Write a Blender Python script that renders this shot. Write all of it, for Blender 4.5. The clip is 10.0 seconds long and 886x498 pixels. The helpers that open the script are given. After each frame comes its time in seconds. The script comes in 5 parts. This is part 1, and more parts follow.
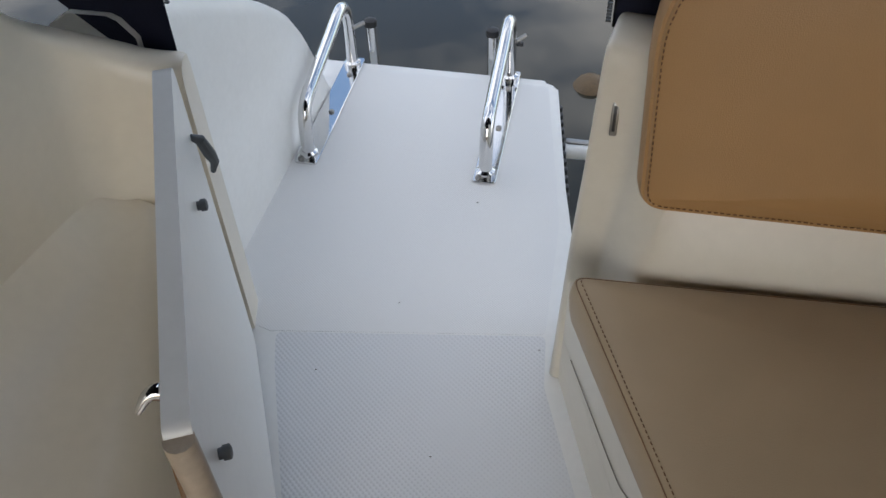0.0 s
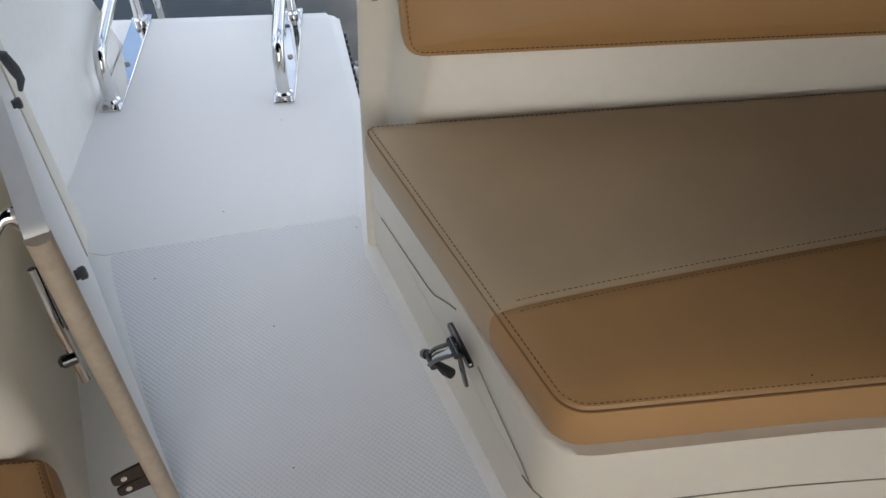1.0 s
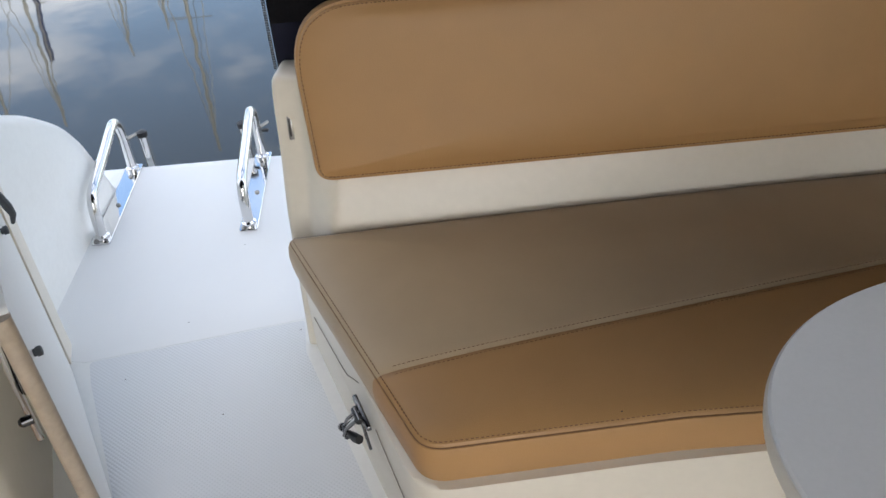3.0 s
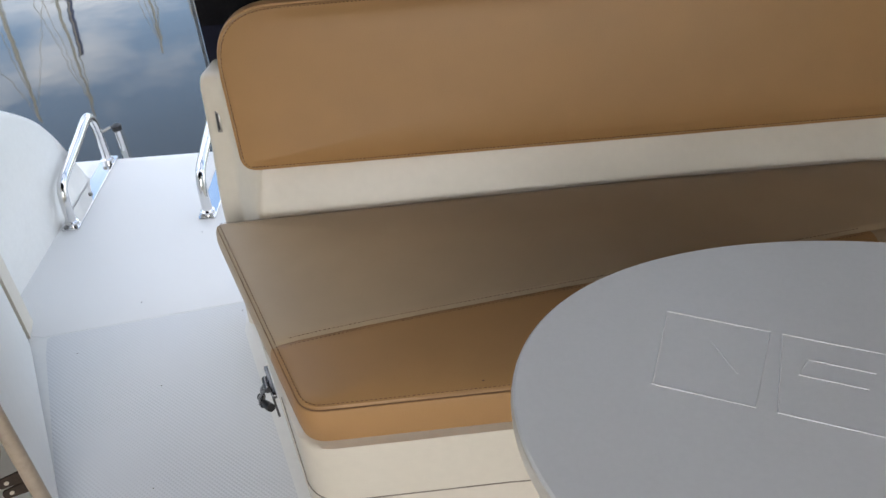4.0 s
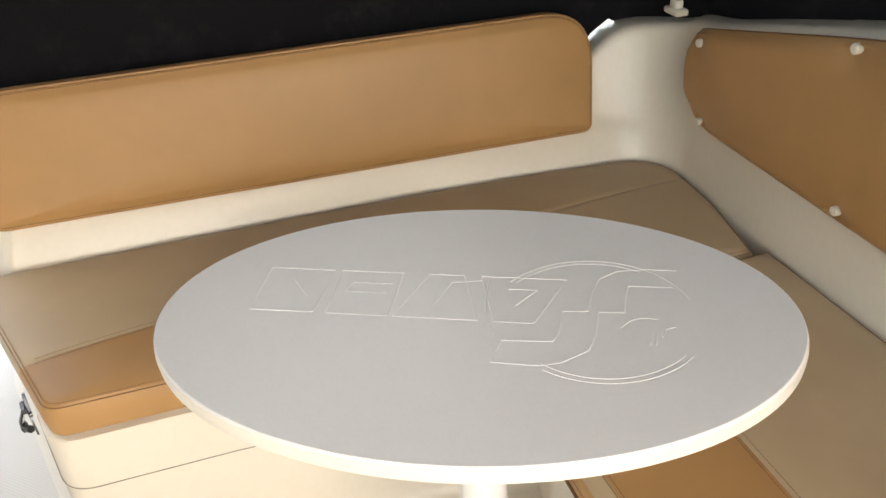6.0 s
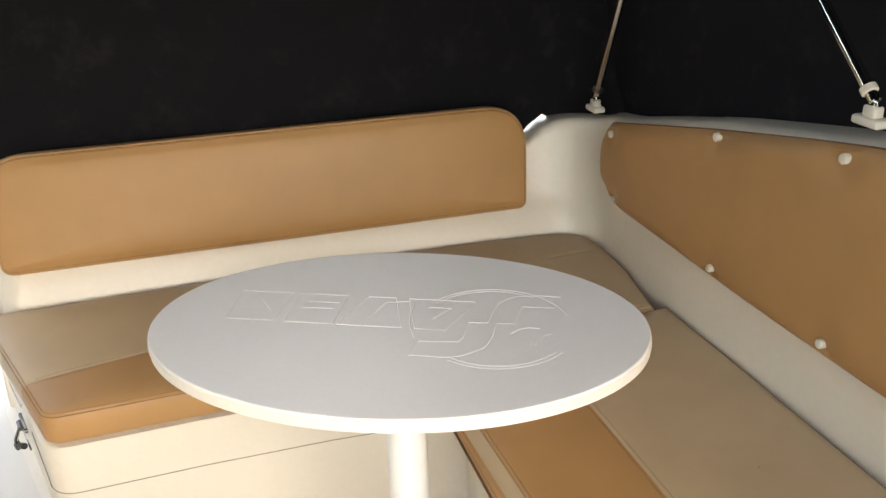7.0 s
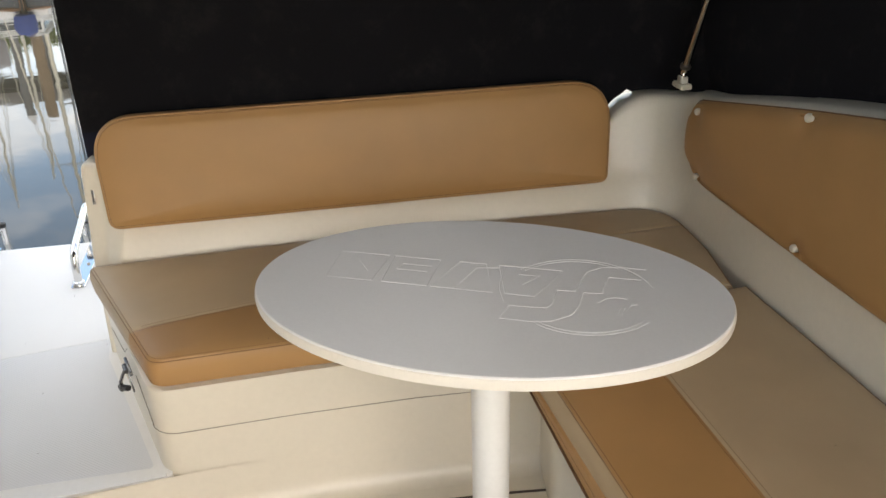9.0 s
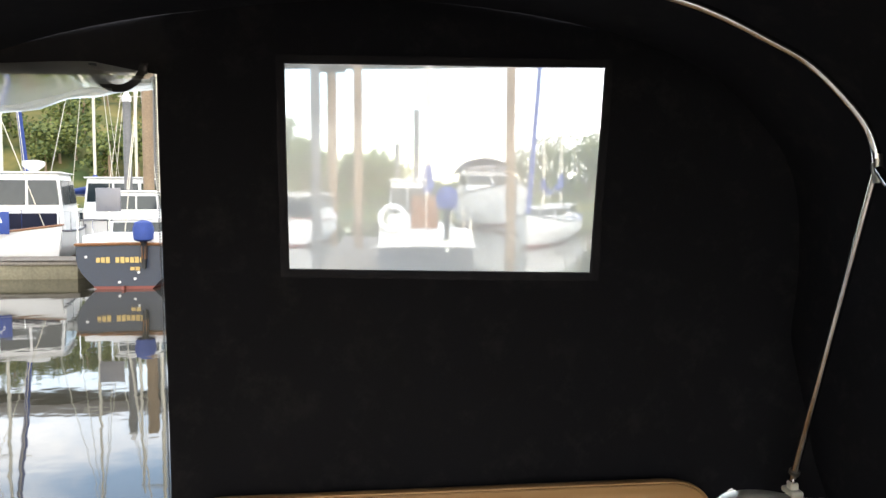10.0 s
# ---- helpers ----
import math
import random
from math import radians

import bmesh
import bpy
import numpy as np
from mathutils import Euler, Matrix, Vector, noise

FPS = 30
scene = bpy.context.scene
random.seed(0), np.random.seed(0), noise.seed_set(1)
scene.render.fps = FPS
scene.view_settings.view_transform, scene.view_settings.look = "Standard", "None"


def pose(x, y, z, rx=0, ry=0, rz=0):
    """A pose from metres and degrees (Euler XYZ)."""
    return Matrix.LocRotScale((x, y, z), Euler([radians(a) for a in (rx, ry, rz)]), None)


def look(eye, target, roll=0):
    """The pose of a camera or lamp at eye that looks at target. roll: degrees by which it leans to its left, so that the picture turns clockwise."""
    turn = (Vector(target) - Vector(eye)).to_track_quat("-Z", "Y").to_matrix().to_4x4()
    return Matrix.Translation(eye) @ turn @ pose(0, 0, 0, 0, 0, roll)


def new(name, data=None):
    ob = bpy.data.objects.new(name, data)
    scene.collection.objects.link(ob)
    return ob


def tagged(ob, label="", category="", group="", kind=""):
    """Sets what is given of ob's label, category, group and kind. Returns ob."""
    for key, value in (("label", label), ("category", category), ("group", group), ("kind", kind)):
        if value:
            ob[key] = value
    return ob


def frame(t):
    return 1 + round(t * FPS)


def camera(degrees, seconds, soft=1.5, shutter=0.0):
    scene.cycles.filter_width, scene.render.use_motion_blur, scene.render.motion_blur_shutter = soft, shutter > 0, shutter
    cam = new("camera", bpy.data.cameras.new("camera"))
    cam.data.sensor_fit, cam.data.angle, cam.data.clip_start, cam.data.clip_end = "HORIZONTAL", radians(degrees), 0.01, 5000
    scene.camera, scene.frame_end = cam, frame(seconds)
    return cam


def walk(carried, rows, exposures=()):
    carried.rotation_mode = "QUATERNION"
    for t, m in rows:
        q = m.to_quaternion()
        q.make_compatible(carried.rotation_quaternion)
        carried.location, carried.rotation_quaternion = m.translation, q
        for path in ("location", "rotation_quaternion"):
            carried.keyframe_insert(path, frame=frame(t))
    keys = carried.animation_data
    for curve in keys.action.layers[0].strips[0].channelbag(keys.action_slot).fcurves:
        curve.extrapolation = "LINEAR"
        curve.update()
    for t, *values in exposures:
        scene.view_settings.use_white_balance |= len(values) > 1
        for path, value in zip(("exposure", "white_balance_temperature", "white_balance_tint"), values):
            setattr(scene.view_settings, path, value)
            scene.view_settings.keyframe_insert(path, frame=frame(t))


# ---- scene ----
cam = camera(56.4, 10.0)
PATH = [
    (0, (-0.211, -0.239, 1.072), (-0.53, 1.138, -0.342), -2.3),
    (0.5, (-0.195, -0.38, 1.064), (-0.344, 1.042, -0.335), -1.5),
    (1, (-0.158, -0.499, 1.051), (-0.076, 0.902, -0.373), -0.8),
    (1.2, (-0.127, -0.531, 1.069), (0.017, 0.859, -0.361), 0.0),
    (1.5, (-0.083, -0.592, 1.11), (0.124, 0.833, -0.277), 1.8),
    (2, (-0.003, -0.697, 1.145), (0.237, 0.824, -0.132), 2.7),
    (2.5, (0.027, -0.754, 1.158), (0.163, 0.83, -0.056), -1.0),
    (2.7, (0.028, -0.744, 1.148), (0.108, 0.87, -0.031), -3.2),
    (3.8, (0.155, -0.792, 1.166), (0.159, 0.835, 0.003), -5.7),
    (4, (0.241, -0.864, 1.182), (0.213, 0.76, 0.014), -5.3),
    (4.3, (0.344, -0.999, 1.208), (0.298, 0.656, 0.085), -4.0),
    (4.5, (0.377, -1.047, 1.234), (0.34, 0.623, 0.134), -4.0),
    (4.7, (0.392, -1.078, 1.24), (0.396, 0.608, 0.165), -3.6),
    (5, (0.41, -1.117, 1.239), (0.51, 0.588, 0.2), -4.1),
    (5.5, (0.413, -1.17, 1.259), (0.684, 0.518, 0.221), -4.7),
    (6, (0.459, -1.297, 1.262), (0.84, 0.376, 0.234), -4.3),
    (6.1, (0.461, -1.343, 1.266), (0.867, 0.333, 0.253), -3.4),
    (6.2, (0.476, -1.383, 1.274), (0.89, 0.291, 0.262), -3.7),
    (7.3, (0.432, -1.687, 1.313), (0.911, 0.094, 0.538), -1.3),
    (7.5, (0.425, -1.708, 1.301), (0.889, 0.066, 0.501), -1.4),
    (8, (0.411, -1.758, 1.283), (0.819, -0.068, 0.294), -2.2),
    (8.4, (0.411, -1.765, 1.285), (0.793, -0.078, 0.28), -2.3),
    (8.5, (0.412, -1.759, 1.29), (0.783, -0.069, 0.286), -2.3),
    (9, (0.385, -1.681, 1.333), (0.699, 0.089, 0.456), -1.7),
    (9.1, (0.387, -1.681, 1.342), (0.67, 0.127, 0.535), -1.6),
    (9.5, (0.403, -1.623, 1.416), (0.588, 0.301, 0.902), -1.8),
    (9.6, (0.407, -1.616, 1.432), (0.575, 0.33, 0.999), -1.6),
    (10, (0.392, -1.616, 1.509), (0.538, 0.374, 1.379), -0.9),
]
EXPOSURES = [(0.0, 0.38, 6550, 10), (0.5, 0.29, 6500, 10), (1.0, 0.57, 6550, 10), (2.0, 0.77, 6450, 10), (2.5, 0.95, 6450, 10), (4.0, 0.95, 6500, 10), (4.5, 1.00, 6800, 10), (5.5, 1.55, 7450, 10), (6.0, 1.76, 7500, 10), (7.5, 1.72, 7450, 10), (8.0, 1.60, 7450, 10), (8.5, 1.32, 7450, 10), (9.0, 1.20, 7350, 10), (9.5, 1.27, 7150, 10), (10.0, 1.4, 7000, 10)]
walk(cam, [(t, look(eye, target, roll)) for t, eye, target, roll in PATH], exposures=EXPOSURES)

from mathutils.bvhtree import BVHTree

# ---- world, sun ----
world = bpy.data.worlds.new("sky")
scene.world = world
world.use_nodes = True
wn, wl = world.node_tree.nodes, world.node_tree.links
wn.clear()
sky = wn.new("ShaderNodeTexSky")
sky.sky_type = 'NISHITA'
sky.sun_disc = False
sky.sun_elevation, sky.sun_rotation = radians(30.0), radians(170.0)
sky.altitude, sky.air_density, sky.dust_density = 0, 1.0, 0.8
co = wn.new("ShaderNodeTexCoord")
cl = wn.new("ShaderNodeTexNoise")
cl.inputs["Scale"].default_value, cl.inputs["Detail"].default_value, cl.inputs["Roughness"].default_value = 2.6, 7, 0.58
mp = wn.new("ShaderNodeMapping")
mp.inputs["Scale"].default_value = (1, 1, 2.4)
mp.inputs["Location"].default_value = (0.3, 0.1, 0.0)
cr = wn.new("ShaderNodeValToRGB")
cr.color_ramp.elements[0].position, cr.color_ramp.elements[1].position = 0.44, 0.62
cmx = wn.new("ShaderNodeMix")
cmx.data_type = 'RGBA'
cmx.inputs["B"].default_value = (8.5, 8.6, 8.9, 1)
bg = wn.new("ShaderNodeBackground")
bg.inputs["Strength"].default_value = 0.20
wo = wn.new("ShaderNodeOutputWorld")
wl.new(co.outputs["Generated"], mp.inputs["Vector"])
wl.new(mp.outputs[0], cl.inputs["Vector"])
wl.new(cl.outputs["Fac"], cr.inputs["Fac"])
wl.new(cr.outputs["Color"], cmx.inputs["Factor"])
wl.new(sky.outputs[0], cmx.inputs["A"])
wl.new(cmx.outputs["Result"], bg.inputs["Color"])
wl.new(bg.outputs[0], wo.inputs[0])

SUN_FROM = Vector((0.15, -0.853, 0.50))
sun = new("sun", bpy.data.lights.new("sun", 'SUN'))
sun.data.energy, sun.data.angle, sun.data.color = 0.16, radians(26), (1.0, 0.95, 0.88)
sun.matrix_world = look(SUN_FROM * 20, (0, 0, 0))


# ---- materials ----
def nodes_of(name):
    m = bpy.data.materials.new(name)
    m.use_nodes = True
    n, l = m.node_tree.nodes, m.node_tree.links
    return m, n, l, n["Principled BSDF"]


def surface(name, colour, rough=0.5, metal=0.0, vary=0.12, scale=6.0, fine=140.0, bump=0.05, bump_dist=0.002, coat=0.0, rough_vary=0.1, stain=None, stain_amount=0.0, spec=0.5):
    """A solid surface with a coarse and a fine variation of colour, and a fine relief."""
    m, n, l, b = nodes_of(name)
    tc = n.new("ShaderNodeTexCoord")
    big = n.new("ShaderNodeTexNoise")
    big.inputs["Scale"].default_value, big.inputs["Detail"].default_value = scale, 5
    small = n.new("ShaderNodeTexNoise")
    small.inputs["Scale"].default_value, small.inputs["Detail"].default_value = fine, 3
    l.new(tc.outputs["Object"], big.inputs["Vector"])
    l.new(tc.outputs["Object"], small.inputs["Vector"])
    mix = n.new("ShaderNodeMix")
    mix.data_type = 'RGBA'
    c = Vector(colour)
    mix.inputs["A"].default_value = (*(c * (1 - vary)), 1)
    mix.inputs["B"].default_value = (*(c * (1 + vary * 0.6)), 1)
    l.new(big.outputs["Fac"], mix.inputs["Factor"])
    out = mix.outputs["Result"]
    mx2 = n.new("ShaderNodeMix")
    mx2.data_type, mx2.blend_type = 'RGBA', 'MULTIPLY'
    mx2.inputs["Factor"].default_value = min(1.0, vary * 1.5)
    l.new(out, mx2.inputs["A"])
    l.new(small.outputs["Fac"], mx2.inputs["B"])
    out = mx2.outputs["Result"]
    if stain:
        st = n.new("ShaderNodeTexNoise")
        st.inputs["Scale"].default_value, st.inputs["Detail"].default_value, st.inputs["Roughness"].default_value = scale * 2.3, 8, 0.7
        l.new(tc.outputs["Object"], st.inputs["Vector"])
        ramp = n.new("ShaderNodeValToRGB")
        ramp.color_ramp.elements[0].position, ramp.color_ramp.elements[1].position = 0.52, 0.78
        ramp.color_ramp.elements[1].color = (stain_amount, stain_amount, stain_amount, 1)
        l.new(st.outputs["Fac"], ramp.inputs["Fac"])
        mx3 = n.new("ShaderNodeMix")
        mx3.data_type = 'RGBA'
        mx3.inputs["B"].default_value = (*stain, 1)
        l.new(ramp.outputs["Color"], mx3.inputs["Factor"])
        l.new(out, mx3.inputs["A"])
        out = mx3.outputs["Result"]
    l.new(out, b.inputs["Base Color"])
    rr = n.new("ShaderNodeMapRange")
    rr.inputs["To Min"].default_value, rr.inputs["To Max"].default_value = max(0.02, rough - rough_vary), min(1, rough + rough_vary)
    l.new(big.outputs["Fac"], rr.inputs["Value"])
    l.new(rr.outputs[0], b.inputs["Roughness"])
    b.inputs["Metallic"].default_value = metal
    b.inputs["Coat Weight"].default_value = coat
    b.inputs["Coat Roughness"].default_value = 0.24
    b.inputs["Specular IOR Level"].default_value = spec
    if bump:
        bp = n.new("ShaderNodeBump")
        bp.inputs["Strength"].default_value, bp.inputs["Distance"].default_value = bump, bump_dist
        l.new(small.outputs["Fac"], bp.inputs["Height"])
        l.new(bp.outputs[0], b.inputs["Normal"])
    return m


def leatherette(name, colour):
    """Grained upholstery vinyl with faint creases and wear."""
    m, n, l, b = nodes_of(name)
    tc = n.new("ShaderNodeTexCoord")
    grain = n.new("ShaderNodeTexVoronoi")
    grain.inputs["Scale"].default_value = 620
    soft = n.new("ShaderNodeTexNoise")
    soft.inputs["Scale"].default_value, soft.inputs["Detail"].default_value = 7, 6
    pull = n.new("ShaderNodeTexNoise")
    pull.inputs["Scale"].default_value, pull.inputs["Detail"].default_value, pull.inputs["Distortion"].default_value = 3.0, 2, 0.6
    for k in (grain, soft, pull):
        l.new(tc.outputs["Object"], k.inputs["Vector"])
    mix = n.new("ShaderNodeMix")
    mix.data_type = 'RGBA'
    c = Vector(colour)
    mix.inputs["A"].default_value = (*(c * 0.86), 1)
    mix.inputs["B"].default_value = (*(c * 1.1), 1)
    l.new(soft.outputs["Fac"], mix.inputs["Factor"])
    l.new(mix.outputs["Result"], b.inputs["Base Color"])
    rr = n.new("ShaderNodeMapRange")
    rr.inputs["To Min"].default_value, rr.inputs["To Max"].default_value = 0.38, 0.54
    l.new(soft.outputs["Fac"], rr.inputs["Value"])
    l.new(rr.outputs[0], b.inputs["Roughness"])
    b.inputs["Specular IOR Level"].default_value = 0.4
    b1 = n.new("ShaderNodeBump")
    b1.inputs["Strength"].default_value, b1.inputs["Distance"].default_value = 0.35, 0.0006
    l.new(grain.outputs["Distance"], b1.inputs["Height"])
    b2 = n.new("ShaderNodeBump")
    b2.inputs["Strength"].default_value, b2.inputs["Distance"].default_value = 0.5, 0.012
    l.new(pull.outputs["Fac"], b2.inputs["Height"])
    l.new(b2.outputs[0], b1.inputs["Normal"])
    l.new(b1.outputs[0], b.inputs["Normal"])
    return m


def nonskid(name, colour, pitch, depth):
    """Moulded non-slip gelcoat: a lozenge weave pressed into the surface."""
    m, n, l, b = nodes_of(name)
    tc = n.new("ShaderNodeTexCoord")
    mpn = n.new("ShaderNodeMapping")
    mpn.inputs["Rotation"].default_value = (0, 0, radians(-6))
    l.new(tc.outputs["Object"], mpn.inputs["Vector"])
    sep = n.new("ShaderNodeSeparateXYZ")
    l.new(mpn.outputs[0], sep.inputs[0])
    waves = []
    for ax in ("X", "Y"):
        mu = n.new("ShaderNodeMath")
        mu.operation = 'MULTIPLY'
        mu.inputs[1].default_value = 2 * math.pi / pitch
        l.new(sep.outputs[ax], mu.inputs[0])
        si = n.new("ShaderNodeMath")
        si.operation = 'SINE'
        l.new(mu.outputs[0], si.inputs[0])
        waves.append(si)
    pr = n.new("ShaderNodeMath")
    pr.operation = 'MULTIPLY'
    l.new(waves[0].outputs[0], pr.inputs[0])
    l.new(waves[1].outputs[0], pr.inputs[1])
    ns = n.new("ShaderNodeTexNoise")
    ns.inputs["Scale"].default_value, ns.inputs["Detail"].default_value = 5, 6
    worn = n.new("ShaderNodeMapRange")
    worn.inputs["From Min"].default_value, worn.inputs["From Max"].default_value = 0.35, 0.62
    worn.inputs["To Min"].default_value, worn.inputs["To Max"].default_value = 0.25, 1.0
    l.new(ns.outputs["Fac"], worn.inputs["Value"])
    flat = n.new("ShaderNodeMath")
    flat.operation = 'MULTIPLY'
    l.new(pr.outputs[0], flat.inputs[0])
    l.new(worn.outputs[0], flat.inputs[1])
    pr = flat
    l.new(tc.outputs["Object"], ns.inputs["Vector"])
    groove = n.new("ShaderNodeMapRange")
    groove.inputs["From Min"].default_value, groove.inputs["From Max"].default_value = -0.9, -0.1
    l.new(pr.outputs[0], groove.inputs["Value"])
    # hollows of the weave take a darker tone than its crests
    weave_tone = n.new("ShaderNodeMix")
    weave_tone.data_type = 'RGBA'
    c = Vector(colour)
    weave_tone.inputs["A"].default_value = (*(c * 0.85), 1)
    weave_tone.inputs["B"].default_value = (*c, 1)
    l.new(groove.outputs[0], weave_tone.inputs["Factor"])
    v = n.new("ShaderNodeMix")
    v.data_type, v.blend_type = 'RGBA', 'MULTIPLY'
    v.inputs["Factor"].default_value = 0.14
    l.new(weave_tone.outputs["Result"], v.inputs["A"])
    l.new(ns.outputs["Fac"], v.inputs["B"])
    l.new(v.outputs["Result"], b.inputs["Base Color"])
    b.inputs["Roughness"].default_value = 0.5
    bp = n.new("ShaderNodeBump")
    bp.inputs["Strength"].default_value, bp.inputs["Distance"].default_value = 0.7, depth
    l.new(pr.outputs[0], bp.inputs["Height"])
    l.new(bp.outputs[0], b.inputs["Normal"])
    return m


CREAM = surface("cream gelcoat", (0.74, 0.68, 0.57), 0.38, vary=0.05, scale=4, fine=60, bump=0.03, coat=0.3, stain=(0.5, 0.43, 0.33), stain_amount=0.025)
WHITE = surface("white gelcoat", (0.80, 0.80, 0.78), 0.32, vary=0.05, scale=5, fine=80, bump=0.04, coat=0.2, stain=(0.5, 0.47, 0.4), stain_amount=0.1)
SKID = nonskid("non-slip gelcoat", (0.73, 0.74, 0.75), 0.0090, 0.0007)
SKID_FINE = nonskid("fine non-slip gelcoat", (0.80, 0.80, 0.79), 0.0052, 0.00022)
TAN = leatherette("tan upholstery vinyl", (0.42, 0.235, 0.095))
TAUPE = leatherette("taupe upholstery vinyl", (0.46, 0.344, 0.215))
STITCH = surface("brown thread", (0.16, 0.075, 0.03), 0.7, vary=0.2, fine=900)
THREAD = surface("tan-brown sewing thread", (0.19, 0.095, 0.038), 0.7, vary=0.2, fine=900)
SEAM = surface("brown welt seam", (0.22, 0.115, 0.048), 0.65, vary=0.2, fine=600)
TABLE = surface("white table laminate", (0.90, 0.885, 0.86), 0.32, vary=0.04, scale=5, fine=200, bump=0.05, bump_dist=0.001)
TABLE_EDGE = surface("ivory table edging", (0.84, 0.79, 0.70), 0.4, vary=0.05)
STEEL = surface("polished stainless steel", (0.72, 0.72, 0.72), 0.09, 1.0, vary=0.04, fine=300, bump=0.02, rough_vary=0.04)
DULL = surface("weathered steel", (0.36, 0.35, 0.33), 0.35, 1.0, vary=0.2, fine=200)
BLACK = surface("black plastic", (0.02, 0.02, 0.022), 0.45, vary=0.2)
GREY_PL = surface("grey rubber", (0.09, 0.10, 0.11), 0.6, vary=0.2)
IVORY = surface("ivory plastic", (0.74, 0.69, 0.58), 0.4, vary=0.06)
CANVAS = surface("black-navy canvas", (0.018, 0.0175, 0.022), 0.85, vary=0.35, scale=5, fine=420, bump=0.35, bump_dist=0.001, stain=(0.045, 0.042, 0.040), stain_amount=0.55, spec=0.25)
NAVY = surface("navy canvas hem", (0.010, 0.012, 0.030), 0.8, vary=0.3, scale=6, fine=420, bump=0.3, bump_dist=0.001, spec=0.25)
RUST = surface("rust-brown hinge steel", (0.09, 0.065, 0.05), 0.5, 0.6, vary=0.35, scale=60, fine=300, bump=0.1)
RUST_BUOY = surface("weathered brown plastic", (0.16, 0.10, 0.045), 0.6, vary=0.3, scale=30)
EDGE_WOOD = surface("worn beige door edge", (0.52, 0.43, 0.33), 0.55, vary=0.2, scale=14, fine=90, bump=0.15, stain=(0.2, 0.15, 0.1), stain_amount=0.4)
GAP = surface("shadowed grey joint", (0.36, 0.32, 0.26), 0.8, vary=0.25, scale=30)
SEAL = surface("dark hatch seal", (0.11, 0.085, 0.065), 0.75, vary=0.4, scale=30)
CHROME_DARK = surface("dark oiled steel", (0.12, 0.12, 0.125), 0.22, 1.0, vary=0.2)


# ---- helpers for building ----
def part(name, bm, material, parent=None, label="", smooth=35):
    """Links a bmesh, in world metres, as one mesh, under a thing or a part."""
    bmesh.ops.recalc_face_normals(bm, faces=bm.faces)
    me = bpy.data.meshes.new(name)
    bm.to_mesh(me)
    bm.free()
    me.materials.append(material)
    if smooth:
        me.shade_smooth()
        me.set_sharp_from_angle(angle=radians(smooth))
    ob = new(name, me)
    if parent is not None:
        ob.parent = parent
        if parent.parent is None:
            ob.matrix_parent_inverse = Matrix.Translation(-parent.location)
    if label:
        ob["label"] = label
    return ob


def thing(name, at, label, category, group="", kind=""):
    ob = new(name)
    ob.location = at
    ob.empty_display_size = 0.05
    return tagged(ob, label, category, group, kind)


def bm_box(size, centre, bevel=0.0, seg=2, m=None):
    bm = bmesh.new()
    bmesh.ops.create_cube(bm, size=1.0)
    bmesh.ops.scale(bm, vec=size, verts=bm.verts)
    if bevel:
        bmesh.ops.bevel(bm, geom=bm.edges[:], offset=bevel, segments=seg, affect='EDGES', profile=0.5)
    if m is not None:
        bmesh.ops.transform(bm, matrix=m, verts=bm.verts)
    bmesh.ops.translate(bm, vec=centre, verts=bm.verts)
    return bm


def join(*bms):
    out = bms[0]
    for b in bms[1:]:
        me = bpy.data.meshes.new("tmp")
        b.to_mesh(me)
        b.free()
        out.from_mesh(me)
        bpy.data.meshes.remove(me)
    return out


def catmull(points, n=8, closed=False):
    P = [Vector(p) for p in points]
    out = []
    count = len(P)
    for i in range(count if closed else count - 1):
        if closed:
            a, b, c, d = P[i - 1], P[i], P[(i + 1) % count], P[(i + 2) % count]
        else:
            b, c = P[i], P[i + 1]
            a = P[i - 1] if i else b * 2 - c
            d = P[i + 2] if i + 2 < count else c * 2 - b
        for k in range(n):
            t = k / n
            out.append(0.5 * ((2 * b) + (c - a) * t + (2 * a - 5 * b + 4 * c - d) * t * t + (3 * b - a - 3 * c + d) * t ** 3))
    if not closed:
        out.append(P[-1])
    return out


def bm_tube(points, r, seg=14, bm=None, caps=True):
    """A round bar along points; r a number, or one for each point."""
    bm = bm or bmesh.new()
    P = [Vector(p) for p in points]
    rings = []
    up = None
    for i, p in enumerate(P):
        d = (P[min(i + 1, len(P) - 1)] - P[max(i - 1, 0)]).normalized()
        if up is None:
            up = d.orthogonal().normalized()
        up = (up - d * up.dot(d)).normalized()
        side = d.cross(up)
        rad = r[i] if isinstance(r, (list, tuple)) else r
        rings.append([bm.verts.new(p + (up * math.cos(a) + side * math.sin(a)) * rad) for a in (2 * math.pi * k / seg for k in range(seg))])
    for a, b in zip(rings, rings[1:]):
        for k in range(seg):
            bm.faces.new((a[k], a[(k + 1) % seg], b[(k + 1) % seg], b[k]))
    if caps:
        bm.faces.new(rings[0][::-1])
        bm.faces.new(rings[-1])
    return bm


def bm_grid(rows, close=False, bm=None):
    """A skin over rows of points of equal count."""
    bm = bm or bmesh.new()
    V = [[bm.verts.new(p) for p in row] for row in rows]
    for a, b in zip(V, V[1:]):
        m = len(a)
        for k in range(m if close else m - 1):
            bm.faces.new((a[k], a[(k + 1) % m], b[(k + 1) % m], b[k]))
    return bm


